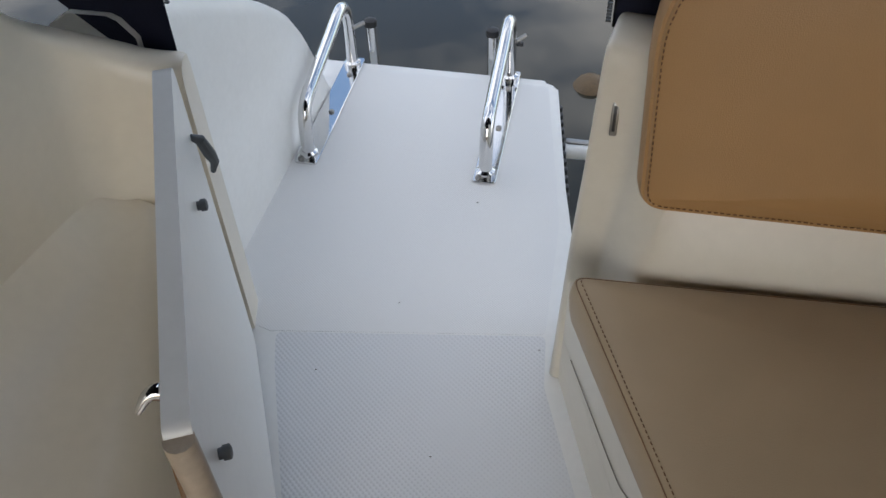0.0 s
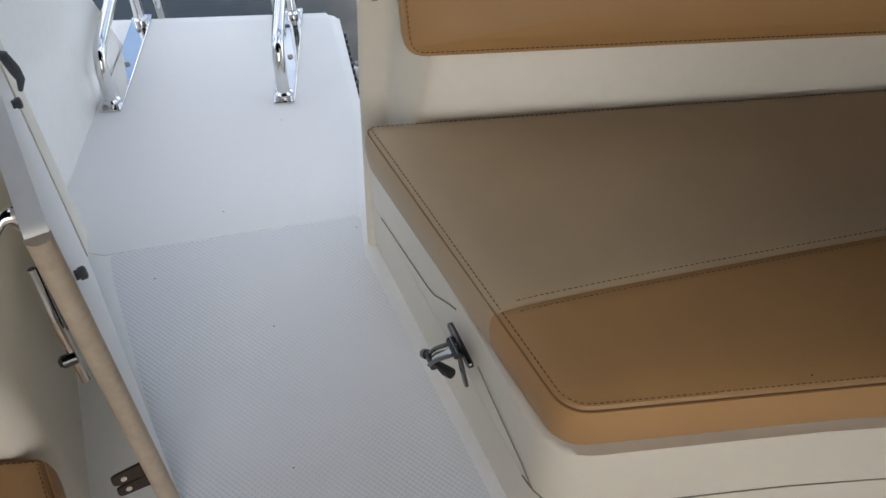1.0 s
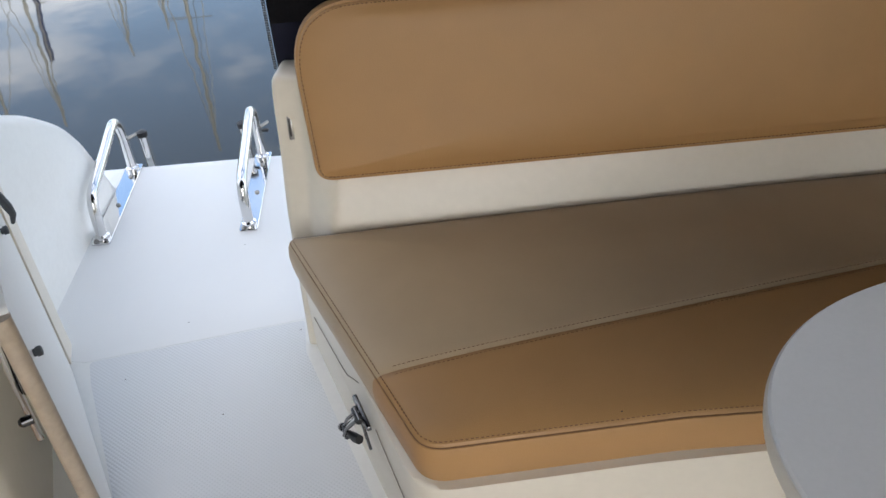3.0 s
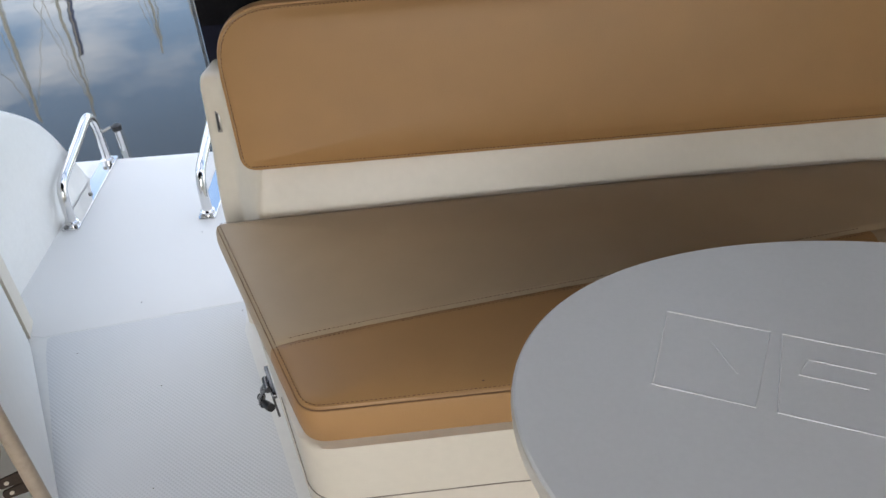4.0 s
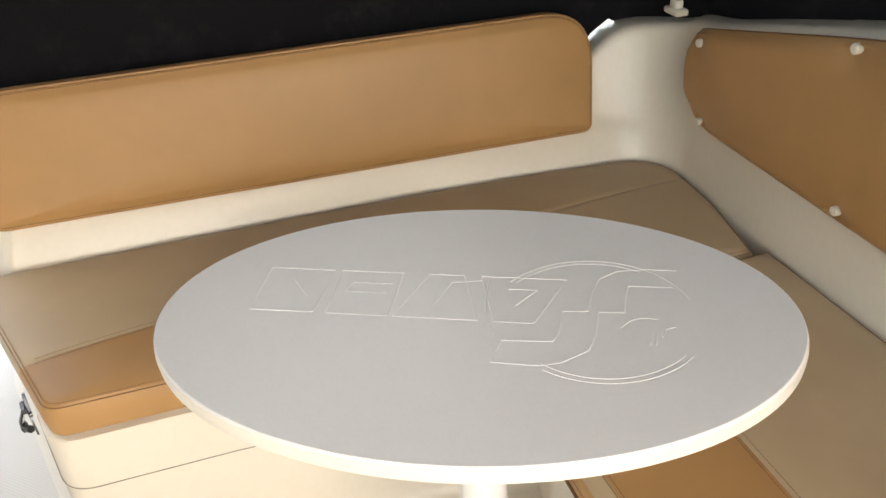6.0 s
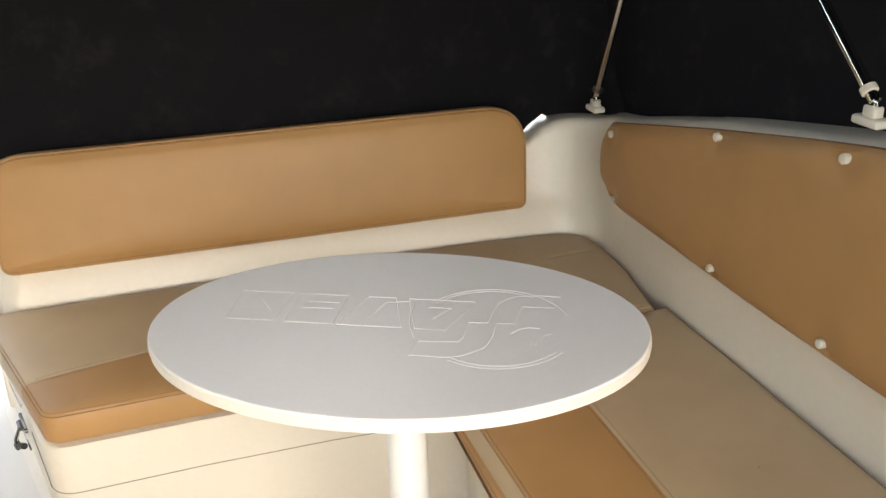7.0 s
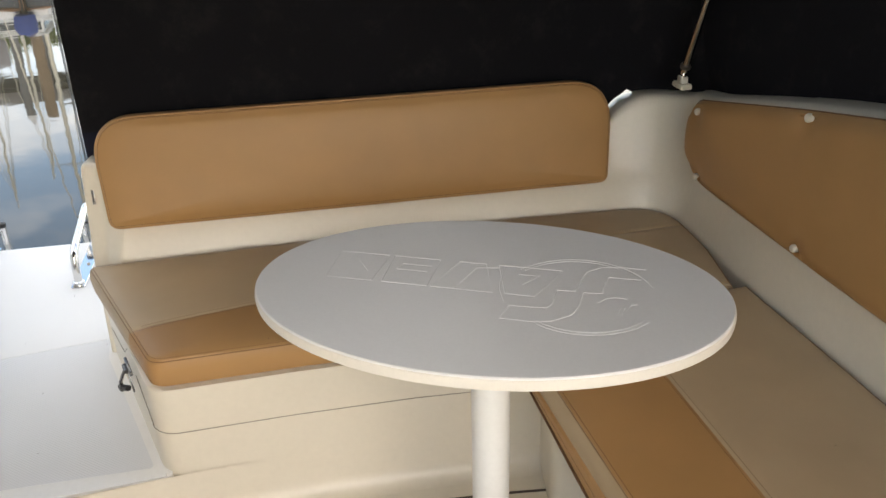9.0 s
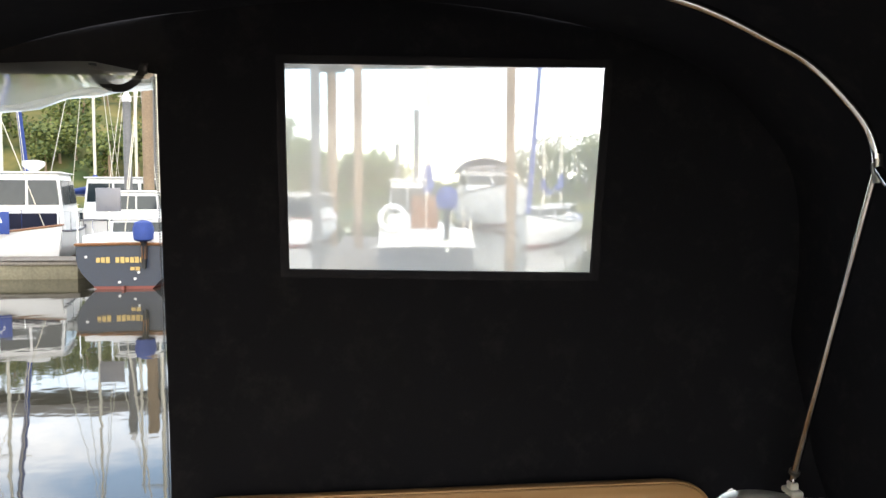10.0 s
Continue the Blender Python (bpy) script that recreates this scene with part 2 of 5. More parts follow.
def bm_prism(outline, z0, z1, bevel=0.0, seg=3, bottom_bevel=False):
    """A slab from a plan outline."""
    bm = bmesh.new()
    lo = [bm.verts.new((x, y, z0)) for x, y in outline]
    hi = [bm.verts.new((x, y, z1)) for x, y in outline]
    n = len(lo)
    bm.faces.new(lo[::-1])
    top = bm.faces.new(hi)
    for k in range(n):
        bm.faces.new((lo[k], lo[(k + 1) % n], hi[(k + 1) % n], hi[k]))
    if bevel:
        edges = list(top.edges)
        bmesh.ops.bevel(bm, geom=edges, offset=bevel, segments=seg, affect='EDGES', profile=0.5, clamp_overlap=True)
    return bm


def rounded(points, radii, seg=7):
    """A plan outline with its corners rounded; radii one for each corner."""
    out = []
    n = len(points)
    for i, p in enumerate(points):
        p, a, b = Vector(p), Vector(points[i - 1]), Vector(points[(i + 1) % n])
        r = radii[i] if isinstance(radii, (list, tuple)) else radii
        if r <= 0:
            out.append(tuple(p))
            continue
        u, v = (a - p).normalized(), (b - p).normalized()
        ang = u.angle(v)
        d = min(r / math.tan(ang / 2), 0.49 * (a - p).length, 0.49 * (b - p).length)
        s, e = p + u * d, p + v * d
        for k in range(seg + 1):
            t = k / seg
            out.append(tuple(s * (1 - t) ** 2 + p * 2 * t * (1 - t) + e * t * t))
    return out


def resample(outline, step):
    P = [Vector(p) for p in outline]
    out = []
    for i, p in enumerate(P):
        q = P[(i + 1) % len(P)]
        k = max(1, int(round((q - p).length / step)))
        out += [p.lerp(q, j / k) for j in range(k)]
    return out


def inset(outline, d):
    n = len(outline)
    area = sum(outline[i - 1].x * outline[i].y - outline[i].x * outline[i - 1].y for i in range(n))
    s = 1 if area > 0 else -1
    out = []
    for i in range(n):
        e = (outline[(i + 1) % n] - outline[i - 1]).normalized()
        out.append(outline[i] + Vector((-e.y, e.x)) * d * s)
    return out


def bm_dashes(points, length=0.0042, gap=0.0028, r=0.0006):
    """A row of stitches along points."""
    bm = bmesh.new()
    P = [Vector(p) for p in points]
    carry = 0.0
    for a, b in zip(P, P[1:]):
        d = b - a
        L = d.length
        if L < 1e-6:
            continue
        d.normalize()
        s = carry
        side = d.cross(Vector((0, 0, 1)))
        side = side.normalized() * r if side.length > 1e-4 else Vector((r, 0, 0))
        up = side.cross(d).normalized() * r
        while s < L:
            p, q = a + d * s, a + d * min(s + length, L + length * 0.5)
            vs = [bm.verts.new(v) for v in (p - side, p + up, p + side, q - side, q + up, q + side)]
            for f in ((0, 1, 4, 3), (1, 2, 5, 4), (0, 3, 5, 2), (0, 2, 1), (3, 4, 5)):
                bm.faces.new([vs[k] for k in f])
            s += length + gap
        carry = s - L
    return bm


def cut_panels(bm, seam, until):
    """Two copies of bm: what lies on the right of the seam (and short of x = until), and the rest."""
    p, way = Vector((*seam[0], 0)), Vector((*seam[1], 0)).normalized()
    no = Vector((-way.y, way.x, 0))
    geom = lambda q: q.verts[:] + q.edges[:] + q.faces[:]
    bmesh.ops.bisect_plane(bm, geom=geom(bm), plane_co=p, plane_no=no)
    if until is not None:
        bmesh.ops.bisect_plane(bm, geom=geom(bm), plane_co=(until, 0, 0), plane_no=(1, 0, 0))
    other = bm.copy()

    def inside(f):
        c = f.calc_center_median()
        return (c - p).dot(no) < 0 and (until is None or c.x < until)
    bmesh.ops.delete(bm, geom=[f for f in bm.faces if not inside(f)], context='FACES')
    bmesh.ops.delete(other, geom=[f for f in other.faces if inside(f)], context='FACES')
    return bm, other


def pad(owner, outline, z0, z1, crown, sides, tops, seam=None, edge=0.016, top_z=None, stitch=True, until=None, seam_run=0, welt=True):
    """An upholstered cushion on owner: boxed sides below a welted edge, and a soft top, cut at a seam (point, way) into two colours."""
    out = resample([Vector(p) for p in outline], 0.02)
    zt = top_z or (lambda x, y: 0.0)

    def ring(pts, z):
        return [Vector((p.x, p.y, z + zt(p.x, p.y))) for p in pts]
    rows = [ring(inset(out, 0.010), z0), ring(inset(out, 0.004), z0 + 0.005), ring(inset(out, 0.001), z0 + (z1 - z0) * 0.3), ring(inset(out, -0.001), z0 + (z1 - z0) * 0.6),
            ring(inset(out, 0.001), z1 - 0.012), ring(inset(out, 0.004), z1 - 0.004), ring(inset(out, 0.0075), z1 - 0.0035)]
    box = bm_grid(rows, True)
    box.faces.new([v for v in box.verts[:len(out)]])
    if isinstance(sides, tuple):
        b1, b2 = cut_panels(box, seam, until)
        part("boxing", b1, sides[0], owner)
        part("boxing", b2, sides[1], owner)
    else:
        part("boxing", box, sides, owner)
    c = sum(out, Vector((0, 0))) / len(out)
    base = inset(out, 0.0075)
    rows = [ring(base, z1 - 0.0035), ring(inset(out, 0.010), z1 + 0.0005), ring(inset(out, edge), z1 + 0.003)]
    inner = inset(out, edge)
    for f, h in ((0.04, 0.30), (0.1, 0.5), (0.2, 0.72), (0.35, 0.88), (0.55, 0.97), (0.8, 1.0), (0.985, 1.0)):
        rows.append(ring([p.lerp(c, f) for p in inner], z1 + 0.003 + crown * h))
    top = bm_grid(rows, True)
    top.verts.ensure_lookup_table()
    n = len(out)
    top.faces.new([top.verts[(len(rows) - 1) * n + k] for k in range(n)])
    skin = BVHTree.FromBMesh(top)
    if seam is None:
        part("top_panel", top, tops[0], owner)
    else:
        p, way = Vector((*seam[0], 0)), Vector((*seam[1], 0)).normalized()
        no = Vector((-way.y, way.x, 0))
        for off in (-0.012, -0.004, 0.0, 0.004, 0.012):
            bmesh.ops.bisect_plane(top, geom=top.verts[:] + top.edges[:] + top.faces[:], plane_co=p + no * off, plane_no=no)
        for v in top.verts:
            d = abs((v.co - p).dot(no))
            if d < 0.011:
                v.co.z -= 0.0035 * (1 - d / 0.012) ** 1.5
        top, other = cut_panels(top, seam, until)
        part("front_panel", top, tops[0], owner)
        part("rear_panel", other, tops[1], owner)
    if stitch:
        loop = ring(inset(out, 0.0115), z1 + 0.0030)
        loop.append(loop[0])
        part("stitching", bm_dashes(loop, r=0.0008), THREAD, owner)
        for run in () if not welt else (ring(inset(out, 0.0060), z1 - 0.0035),):
            part("seam", bm_tube(run + run[:1], 0.0007, 5), SEAM, owner, "brown sewn seam")
        if seam is not None and seam_run:
            a, e = Vector(seam[0]), Vector(seam[0]) + Vector(seam[1]).normalized() * seam_run
            nn = Vector((-(e - a).y, (e - a).x)).normalized()
            for off in (-0.008, 0.008):
                pts = [a.lerp(e, k / 40) + nn * off for k in range(1, 41)]
                line = []
                for q in pts:
                    met = skin.ray_cast(Vector((q.x, q.y, 3)), Vector((0, 0, -1)))[0]
                    if met is not None:
                        line.append(met - Vector((0, 0, 0.0010)))
                part("stitching", bm_dashes(line, r=0.0008), STITCH, owner)


# ---- water and distance floor ----
WATER = -0.5

# ---- the cockpit mouldings ----
SOLE = -0.15
# the cockpit sole, a hatch seal and screws
floor = tagged(part("floor", bm_prism([(-1.0, -3.2), (1.75, -3.2), (1.75, 0.05), (-1.0, 0.05)], SOLE - 0.05, SOLE), CREAM), "glossy cream gelcoat cockpit sole with scuffs", "floor", kind="structure")

# walkway and bathing platform: one moulding
walk_outline = rounded([(-0.005, -0.03), (0.03, 0.10), (-0.10, 0.62), (-0.205, 0.70), (-0.222, 0.86), (-0.248, 1.0), (-0.300, 1.352), (-0.95, 1.362), (-0.95, -0.075), (-0.30, -0.055)],
                       [0.02, 0.0, 0.0, 0.0, 0.03, 0.05, 0.035, 0.03, 0.0, 0.05])
walkway = tagged(part("walkway", bm_prism(walk_outline, -0.34, 0.0, 0.014, 4), WHITE), "white moulded gelcoat walkway leading out to a bathing platform", "walkway", kind="structure")
skid_outline = rounded([(-0.045, 0.005), (-0.236, 0.53), (-0.245, 0.631), (-0.69, 0.563), (-0.67, 0.50), (-0.47, 0.0)], 0.012)
part("nonslip_panel", bm_prism(skid_outline, -0.002, 0.0007), SKID, walkway, "woven-pattern white non-slip panel")
skid2 = rounded([(-0.246, 0.634), (-0.250, 0.9), (-0.318, 1.328), (-0.83, 1.340), (-0.83, 0.60), (-0.70, 0.564)], 0.012)
part("nonslip_panel", bm_prism(skid2, -0.002, 0.0007), SKID_FINE, walkway, "fine-grained white non-slip panel")
for o in (walkway, *walkway.children):
    for v in o.data.vertices:
        v.co.z += 0.020 * (v.co.y - 0.5)

# cove between the sole and the raised parts
def cove(line, r, z_top):
    rows = []
    P = [Vector((*p, 0)) for p in line]
    for i, p in enumerate(P):
        d = (P[min(i + 1, len(P) - 1)] - P[max(i - 1, 0)]).normalized()
        nrm = Vector((d.y, -d.x, 0))
        row = [p + Vector((0, 0, z_top))]
        for k in range(9):
            a = math.pi / 2 * k / 8
            row.append(p + nrm * (r * (1 - math.cos(a))) + Vector((0, 0, SOLE + 0.002 + r * (1 - math.sin(a)))))
        rows.append(row)
    return bm_grid(rows)


front_line = [(-0.95, -0.082), (-0.30, -0.062), (-0.16, -0.052), (0.03, -0.033), (0.30, -0.0175), (0.60, -0.0155), (0.93, -0.028)]
step_front = tagged(part("step_face", cove([(v.x, v.y) for v in catmull([(x, y, 0) for x, y in front_line], 6)], 0.045, -0.012), CREAM), "cream gelcoat riser coved into the cockpit sole", "step", kind="structure")
seal_line = catmull([(0.93, -0.130, SOLE), (0.8, -0.117, SOLE), (0.61, -0.108, SOLE), (0.345, -0.117, SOLE), (0.164, -0.130, SOLE), (-0.03, -0.145, SOLE), (-0.214, -0.187, SOLE), (-0.33, -0.27, SOLE)], 8)
hatch_seal = tagged(part("hatch_seal", bm_tube([v + Vector((0, 0, -0.001)) for v in seal_line], 0.0042, 6), SEAL), "dark grimy seal round the sole hatch", "hatch seal", kind="structure")
for sx, sy in ((-0.18, -0.205), (0.42, -0.145), (0.80, -0.15), (1.02, -0.42)):
    s = thing("screw", (sx, sy, SOLE), "small steel screw head in the sole", "screw", "sole screws")
    part("head", bm_tube([(sx, sy, SOLE - 0.001), (sx, sy, SOLE + 0.0015), (sx, sy, SOLE + 0.002)], [0.0045, 0.0045, 0.003], 10), DULL, s)

# aft bench base and its lid
def bench_outline(grow):
    g = grow
    return rounded([(-0.225 - g, 0.56), (-0.018 - g, -0.035 - g), (0.30, -0.022 - g), (0.60, -0.020 - g), (0.93, -0.032 - g), (0.93, 0.56)], [0, 0.075, 0.3, 0.3, 0, 0], 8)


bench = tagged(part("bench_base", bm_prism(bench_outline(-0.006), SOLE, 0.1045, 0.0), CREAM), "cream moulded gelcoat base of the aft bench", "bench base", kind="structure")
lid = thing("bench_lid", (0.3, 0.2, 0.11), "cream gelcoat locker lid under the aft seat cushion", "locker lid")
part("panel", bm_prism(rounded([(-0.2175, 0.556), (-0.012, -0.029), (0.30, -0.016), (0.60, -0.014), (0.852, -0.026), (0.852, 0.52)], [0, 0.075, 0.3, 0.3, 0.0, 0], 8), 0.1055, 0.228, 0.008, 4), CREAM, lid)
def side_pt(y, z):
    """A point on the bench's side along the walkway."""
    f = (0.556 - y) / 0.585
    return Vector((-0.2175 + 0.2055 * f - 0.0015, y, z))


gl_front = [(x, y) for x, y in rounded([(-0.2175, 0.556), (-0.012, -0.029), (0.30, -0.016), (0.60, -0.014), (0.852, -0.026), (0.852, 0.52)], [0, 0.075, 0.3, 0.3, 0.0, 0], 8)][1:-1]
low_run = [side_pt(y, z) for y, z in ((0.150, 0.168), (0.10, 0.150), (0.03, 0.130), (0.0, 0.116))] + [Vector((x - 0.001, y - 0.001, 0.1065)) for x, y in gl_front]
# thin dark tubes put the shade of the open joint round the flush lid
part("gasket", bm_tube(low_run, 0.0010, 6), GAP, lid, "thin dark gap below the lid")
part("gasket", bm_tube([Vector((0.853, -0.028, 0.1065)), Vector((0.853, -0.028, 0.16)), Vector((0.853, -0.028, 0.226))], 0.0018, 6), SEAL, lid, "thin dark gap beside the lid")
part("gasket", bm_tube(catmull([side_pt(y, z) for y, z in ((0.505, 0.112), (0.40, 0.131), (0.305, 0.150), (0.273, 0.168), (0.240, 0.192), (0.218, 0.206))], 5), 0.0010, 6), GAP, lid, "thin dark gap below the lid")
side_fill = tagged(part("bench_corner", bm_prism([(0.857, -0.041), (1.0, -0.041), (1.55, 0.0), (1.55, 0.56), (0.857, 0.56)], 0.100, 0.228, 0.01, 3), CREAM), "cream gelcoat corner of the bench moulding", "bench base", kind="structure")
# support under the side bench
block = tagged(part("bench_support", bm_prism(rounded([(0.900, -0.192), (1.3, -0.225), (1.3, 0.03), (0.93, 0.03)], [0.04, 0, 0, 0]), SOLE, 0.14, 0.008), CREAM), "cream moulded support block below the side bench", "bench support", kind="structure")


# transom and side walls: one profile carried round the cockpit
def coaming(path, tops, leans, z_bottom, deck):
    """path: plan points with the cockpit on their right; tops: heights; leans: outward slope; deck: width on top."""
    rows = []
    n = len(path)
    for i, p in enumerate(path):
        d = (path[min(i + 1, n - 1)] - path[max(i - 1, 0)]).normalized()
        o = Vector((-d.y, d.x, 0))
        H, k, w = tops[i], leans[i], deck[i]
        e = 0.004 + 0.101 * k
        prof = [(0, z_bottom), (0, 0.30), (0.001 + 0.001 * k, 0.335), (0.002 + 0.048 * k, 0.405), (0.003 + 0.070 * k, 0.44), (e, H - 0.028)]
        prof += [(e + 0.004, H - 0.012), (e + 0.012, H - 0.003), (e + 0.025, H), (e + w - 0.02, H), (e + w - 0.005, H - 0.006), (e + w, H - 0.025), (e + w + 0.01, z_bottom - 0.3)]
        rows.append([Vector((p.x, p.y, 0)) + o * a + Vector((0, 0, z)) for a, z in prof])
    return rows


def lerp_table(t, v):
    for (a, b), (c, d) in zip(t, t[1:]):
        if v <= c:
            f = min(1, max(0, (v - a) / (c - a)))
            f = f * f * (3 - 2 * f)
            return b + (d - b) * f
    return t[-1][1]


def even_table(t, v, w=0.06):
    """Straight runs between the rows, with the kinks rounded over a width w."""
    def run(u):
        for (a, b), (c, d) in zip(t, t[1:]):
            if u <= c:
                return b + (d - b) * (u - a) / (c - a)
        return t[-1][1]
    return sum(run(v + w * k / 4) for k in range(-4, 5)) / 9


def stations(points, step=0.02):
    P = [Vector(p) for p in points]
    out, dist = [P[0]], [0.0]
    for a, b in zip(P, P[1:]):
        L = (b - a).length
        k = max(1, int(round(L / step)))
        for j in range(1, k + 1):
            out.append(a.lerp(b, j / k))
            dist.append(dist[-1] + L / k)
    return out, dist


plan = [Vector((x, y, 0)) for x, y in rounded([(-0.222, 0.553), (-0.185, 0.548), (-0.13, 0.487), (0.29, 0.497), (0.8, 0.508), (1.468, 0.490), (1.472, 0.0), (1.500, -0.70), (1.53, -1.6), (1.53, -3.2)], [0, 0.02, 0.03, 0.2, 0.3, 0.14, 0.4, 0.4, 0.4, 0], 10)]
st, ds = stations(plan, 0.008)
tops, leans, decks = [], [], []
for p, d in zip(st, ds):
    if p.y > 0.44 and p.x < 1.464 and d < 1.75:
        tops.append(even_table([(-0.3, 0.582), (-0.14, 0.580), (-0.08, 0.560), (1.20, 0.560), (1.28, 0.568), (1.312, 0.573), (1.335, 0.600), (1.36, 0.636), (1.382, 0.646), (1.42, 0.655), (1.47, 0.668)], p.x, 0.008))
    else:
        tops.append(even_table([(-0.50, 0.664), (-0.378, 0.693), (-0.14, 0.752), (0.095, 0.806), (0.38, 0.861), (0.61, 0.895), (1.0, 0.935), (3.2, 1.03)], -p.y))
    leans.append(lerp_table([(0, 0.22), (0.05, 0.22), (0.16, 1.0), (1.55, 1.0), (1.9, 0.1), (2.4, 0.0), (5, 0.0)], d))
    decks.append(lerp_table([(0, 0.10), (1.4, 0.10), (1.9, 0.14), (5, 0.14)], d))
for _ in range(5):
    tops = [tops[0]] + [(a + 2 * b + c) / 4 for a, b, c in zip(tops, tops[1:], tops[2:])] + [tops[-1]]
rows = coaming(st, tops, leans, -0.02, decks)
first = rows[0]
for r_ in rows[:20]:
    for v in r_:
        v.x += 0.036 * max(0.0, v.z) * max(0.0, 1 - (r_[0].x + 0.222) / 0.08)
cap_c = sum(first, Vector()) / len(first)
end_rows = []
for f, push in ((0.86, 0.010), (0.95, 0.007), (0.99, 0.003)):
    end_rows.append([v.lerp(Vector((v.x, cap_c.y, min(v.z, 0.55))), 1 - f) + Vector((-push, 0, 0)) for v in first])
cb = bm_grid(end_rows + rows)
cb.verts.ensure_lookup_table()
cb.faces.new([cb.verts[k] for k in range(len(first))])
wall_skin = BVHTree.FromBMesh(cb)
wall_aft = tagged(part("wall_aft", cb, CREAM, smooth=50), "cream moulded gelcoat transom and side coaming round the cockpit", "wall", kind="structure")

# the walkway's starboard post and quarter, mirrored
plan_l = [Vector((x, y, 0)) for x, y in rounded([(-0.90, -3.2), (-0.90, -1.2), (-0.865, -0.2), (-0.86, 0.535), (-0.743, 0.562)], [0, 0.3, 0.3, 0.14, 0], 14)]
st, ds = stations(plan_l)
end_d = ds[-1]
tops = [even_table([(0, 0.505), (0.05, 0.512), (0.11, 0.56), (0.16, 0.63), (0.24, 0.74), (0.6, 0.83), (1.2, 0.9), (4, 1.0)], end_d - d, 0.03) for d in ds]
leans = [0.0] * len(st)
decks = [lerp_table([(0, 0.06), (0.12, 0.05), (0.3, 0.05), (5, 0.1)], end_d - d) for d in ds]
rows = coaming(st, tops, leans, -0.02, decks)
last = rows[-1]
cap_c = sum(last, Vector()) / len(last)
for f, push in ((0.99, 0.004), (0.95, 0.010), (0.86, 0.015)):
    rows.append([v.lerp(Vector((v.x, cap_c.y, min(v.z, 0.52))), 1 - f) + Vector((push, 0, 0)) for v in last])
cb = bm_grid(rows)
cb.verts.ensure_lookup_table()
cb.faces.new([cb.verts[k] for k in range(len(cb.verts) - len(last), len(cb.verts))])
wall_left = tagged(part("wall_left", cb, CREAM, smooth=50), "cream moulded gelcoat side coaming beside the open transom door", "wall", kind="structure")

# quarter fairing that sweeps down to the bathing platform
fair_top = [(0.615, 0.545), (0.70, 0.525), (0.865, 0.437), (1.00, 0.365), (1.113, 0.280), (1.165, 0.205), (1.226, 0.085), (1.262, 0.0), (1.29, -0.12)]
rows = []
for v in catmull([(0, y, z) for y, z in fair_top], 5):
    y, z = v.y, v.z
    rows.append([Vector((-0.795 - 0.03 * max(0, z) , y, -0.02 if z > 0 else z - 0.02)), Vector((-0.800 - 0.03 * max(0, z) * 0.5, y, max(z - 0.03, z * 0.5))), Vector((-0.812 - 0.03 * max(0, z), y, z - 0.006)), Vector((-0.825 - 0.03 * max(0, z), y, z)), Vector((-0.90, y, z)), Vector((-0.93, y, z - 0.02)), Vector((-0.95, y, -0.4))])
fairing = tagged(part("quarter_fairing", bm_grid(rows), WHITE, smooth=50), "white moulded hull quarter sweeping down to the bathing platform", "hull quarter", kind="structure")
# the hull below
hull = tagged(part("hull", join(bm_prism(rounded([(-1.0, -3.3), (1.78, -3.3), (1.74, 0.62), (-0.20, 0.68), (-0.95, 1.2), (-1.0, 1.0)], 0.02), WATER - 0.2, -0.21)), WHITE), "white hull of the motor boat", "hull", kind="structure")
# unseen forward bulkhead and windscreen base behind the camera, added low for daylight
bulk = tagged(part("wall_forward", bm_box((2.7, 0.08, 0.6), (0.38, -3.16, SOLE + 0.28), 0.01), CREAM), "unseen cream gelcoat bulkhead added at the fore end of the cockpit", "wall", kind="structure")

# ---- cushions ----
aft = thing("aft_seat_cushion", (0.5, 0.2, 0.228), "tan and taupe two-tone vinyl bench cushion with brown stitching", "cushion")
slope = lambda x, y: 0.055 * max(0.0, min(0.5, y))
pad(aft, rounded([(-0.004, -0.022), (0.35, -0.009), (0.80, -0.023), (1.440, 0.008), (1.466, 0.20), (1.462, 0.484), (1.06, 0.503), (0.62, 0.502), (0.25, 0.491), (-0.222, 0.474)], [0.055, 0.3, 0.2, 0.012, 0.1, 0.15, 0.3, 0.3, 0.3, 0.02], 8), 0.230, 0.302, 0.012, (TAN, TAUPE), (TAN, TAUPE), ((-0.058, 0.123), (0.47, 0.07)), top_z=slope, until=0.95, seam_run=1.0)

back = thing("backrest_cushion", (0.57, 0.53, 0.41), "long tan vinyl backrest cushion with rounded corners and stitched edge", "cushion")
# built flat, then stood up and leaned against the coaming
prof = rounded([(-0.150, 0.0), (1.284, 0.0), (1.305, 0.308), (-0.166, 0.308)], [0.035, 0.03, 0.13, 0.12], 10)
pad(back, prof, -0.085, 0.0, 0.012, TAN, (TAN,), None, edge=0.02, welt=False)
# plan y becomes height, pad height becomes depth
lean_m = Matrix.Translation((0, 0.503, 0.412)) @ Matrix.Rotation(radians(-12), 4, 'X') @ Matrix(((1, 0, 0, 0), (0, 0, -1, 0), (0, 1, 0, 0), (0, 0, 0, 1)))
for o in back.children:
    o.data.transform(lean_m)

side = thing("side_seat_cushion", (1.2, -0.4, 0.22), "tan and taupe vinyl side bench cushion with piped end seam", "cushion")
pad(side, rounded([(0.834, -0.052), (0.889, -0.850), (1.496, -0.866), (1.482, -0.346), (1.468, 0.002)][::-1], [0.01, 0.02, 0.02, 0.02, 0.02], 6), 0.225, 0.306, 0.006, TAUPE, (TAUPE, TAN), ((1.113, -0.855), (-0.018, 0.53)), seam_run=0.80)
valance = thing("seat_valance", (0.9, -0.4, 0.15), "hanging tan vinyl flap along the edge of the side bench", "valance")
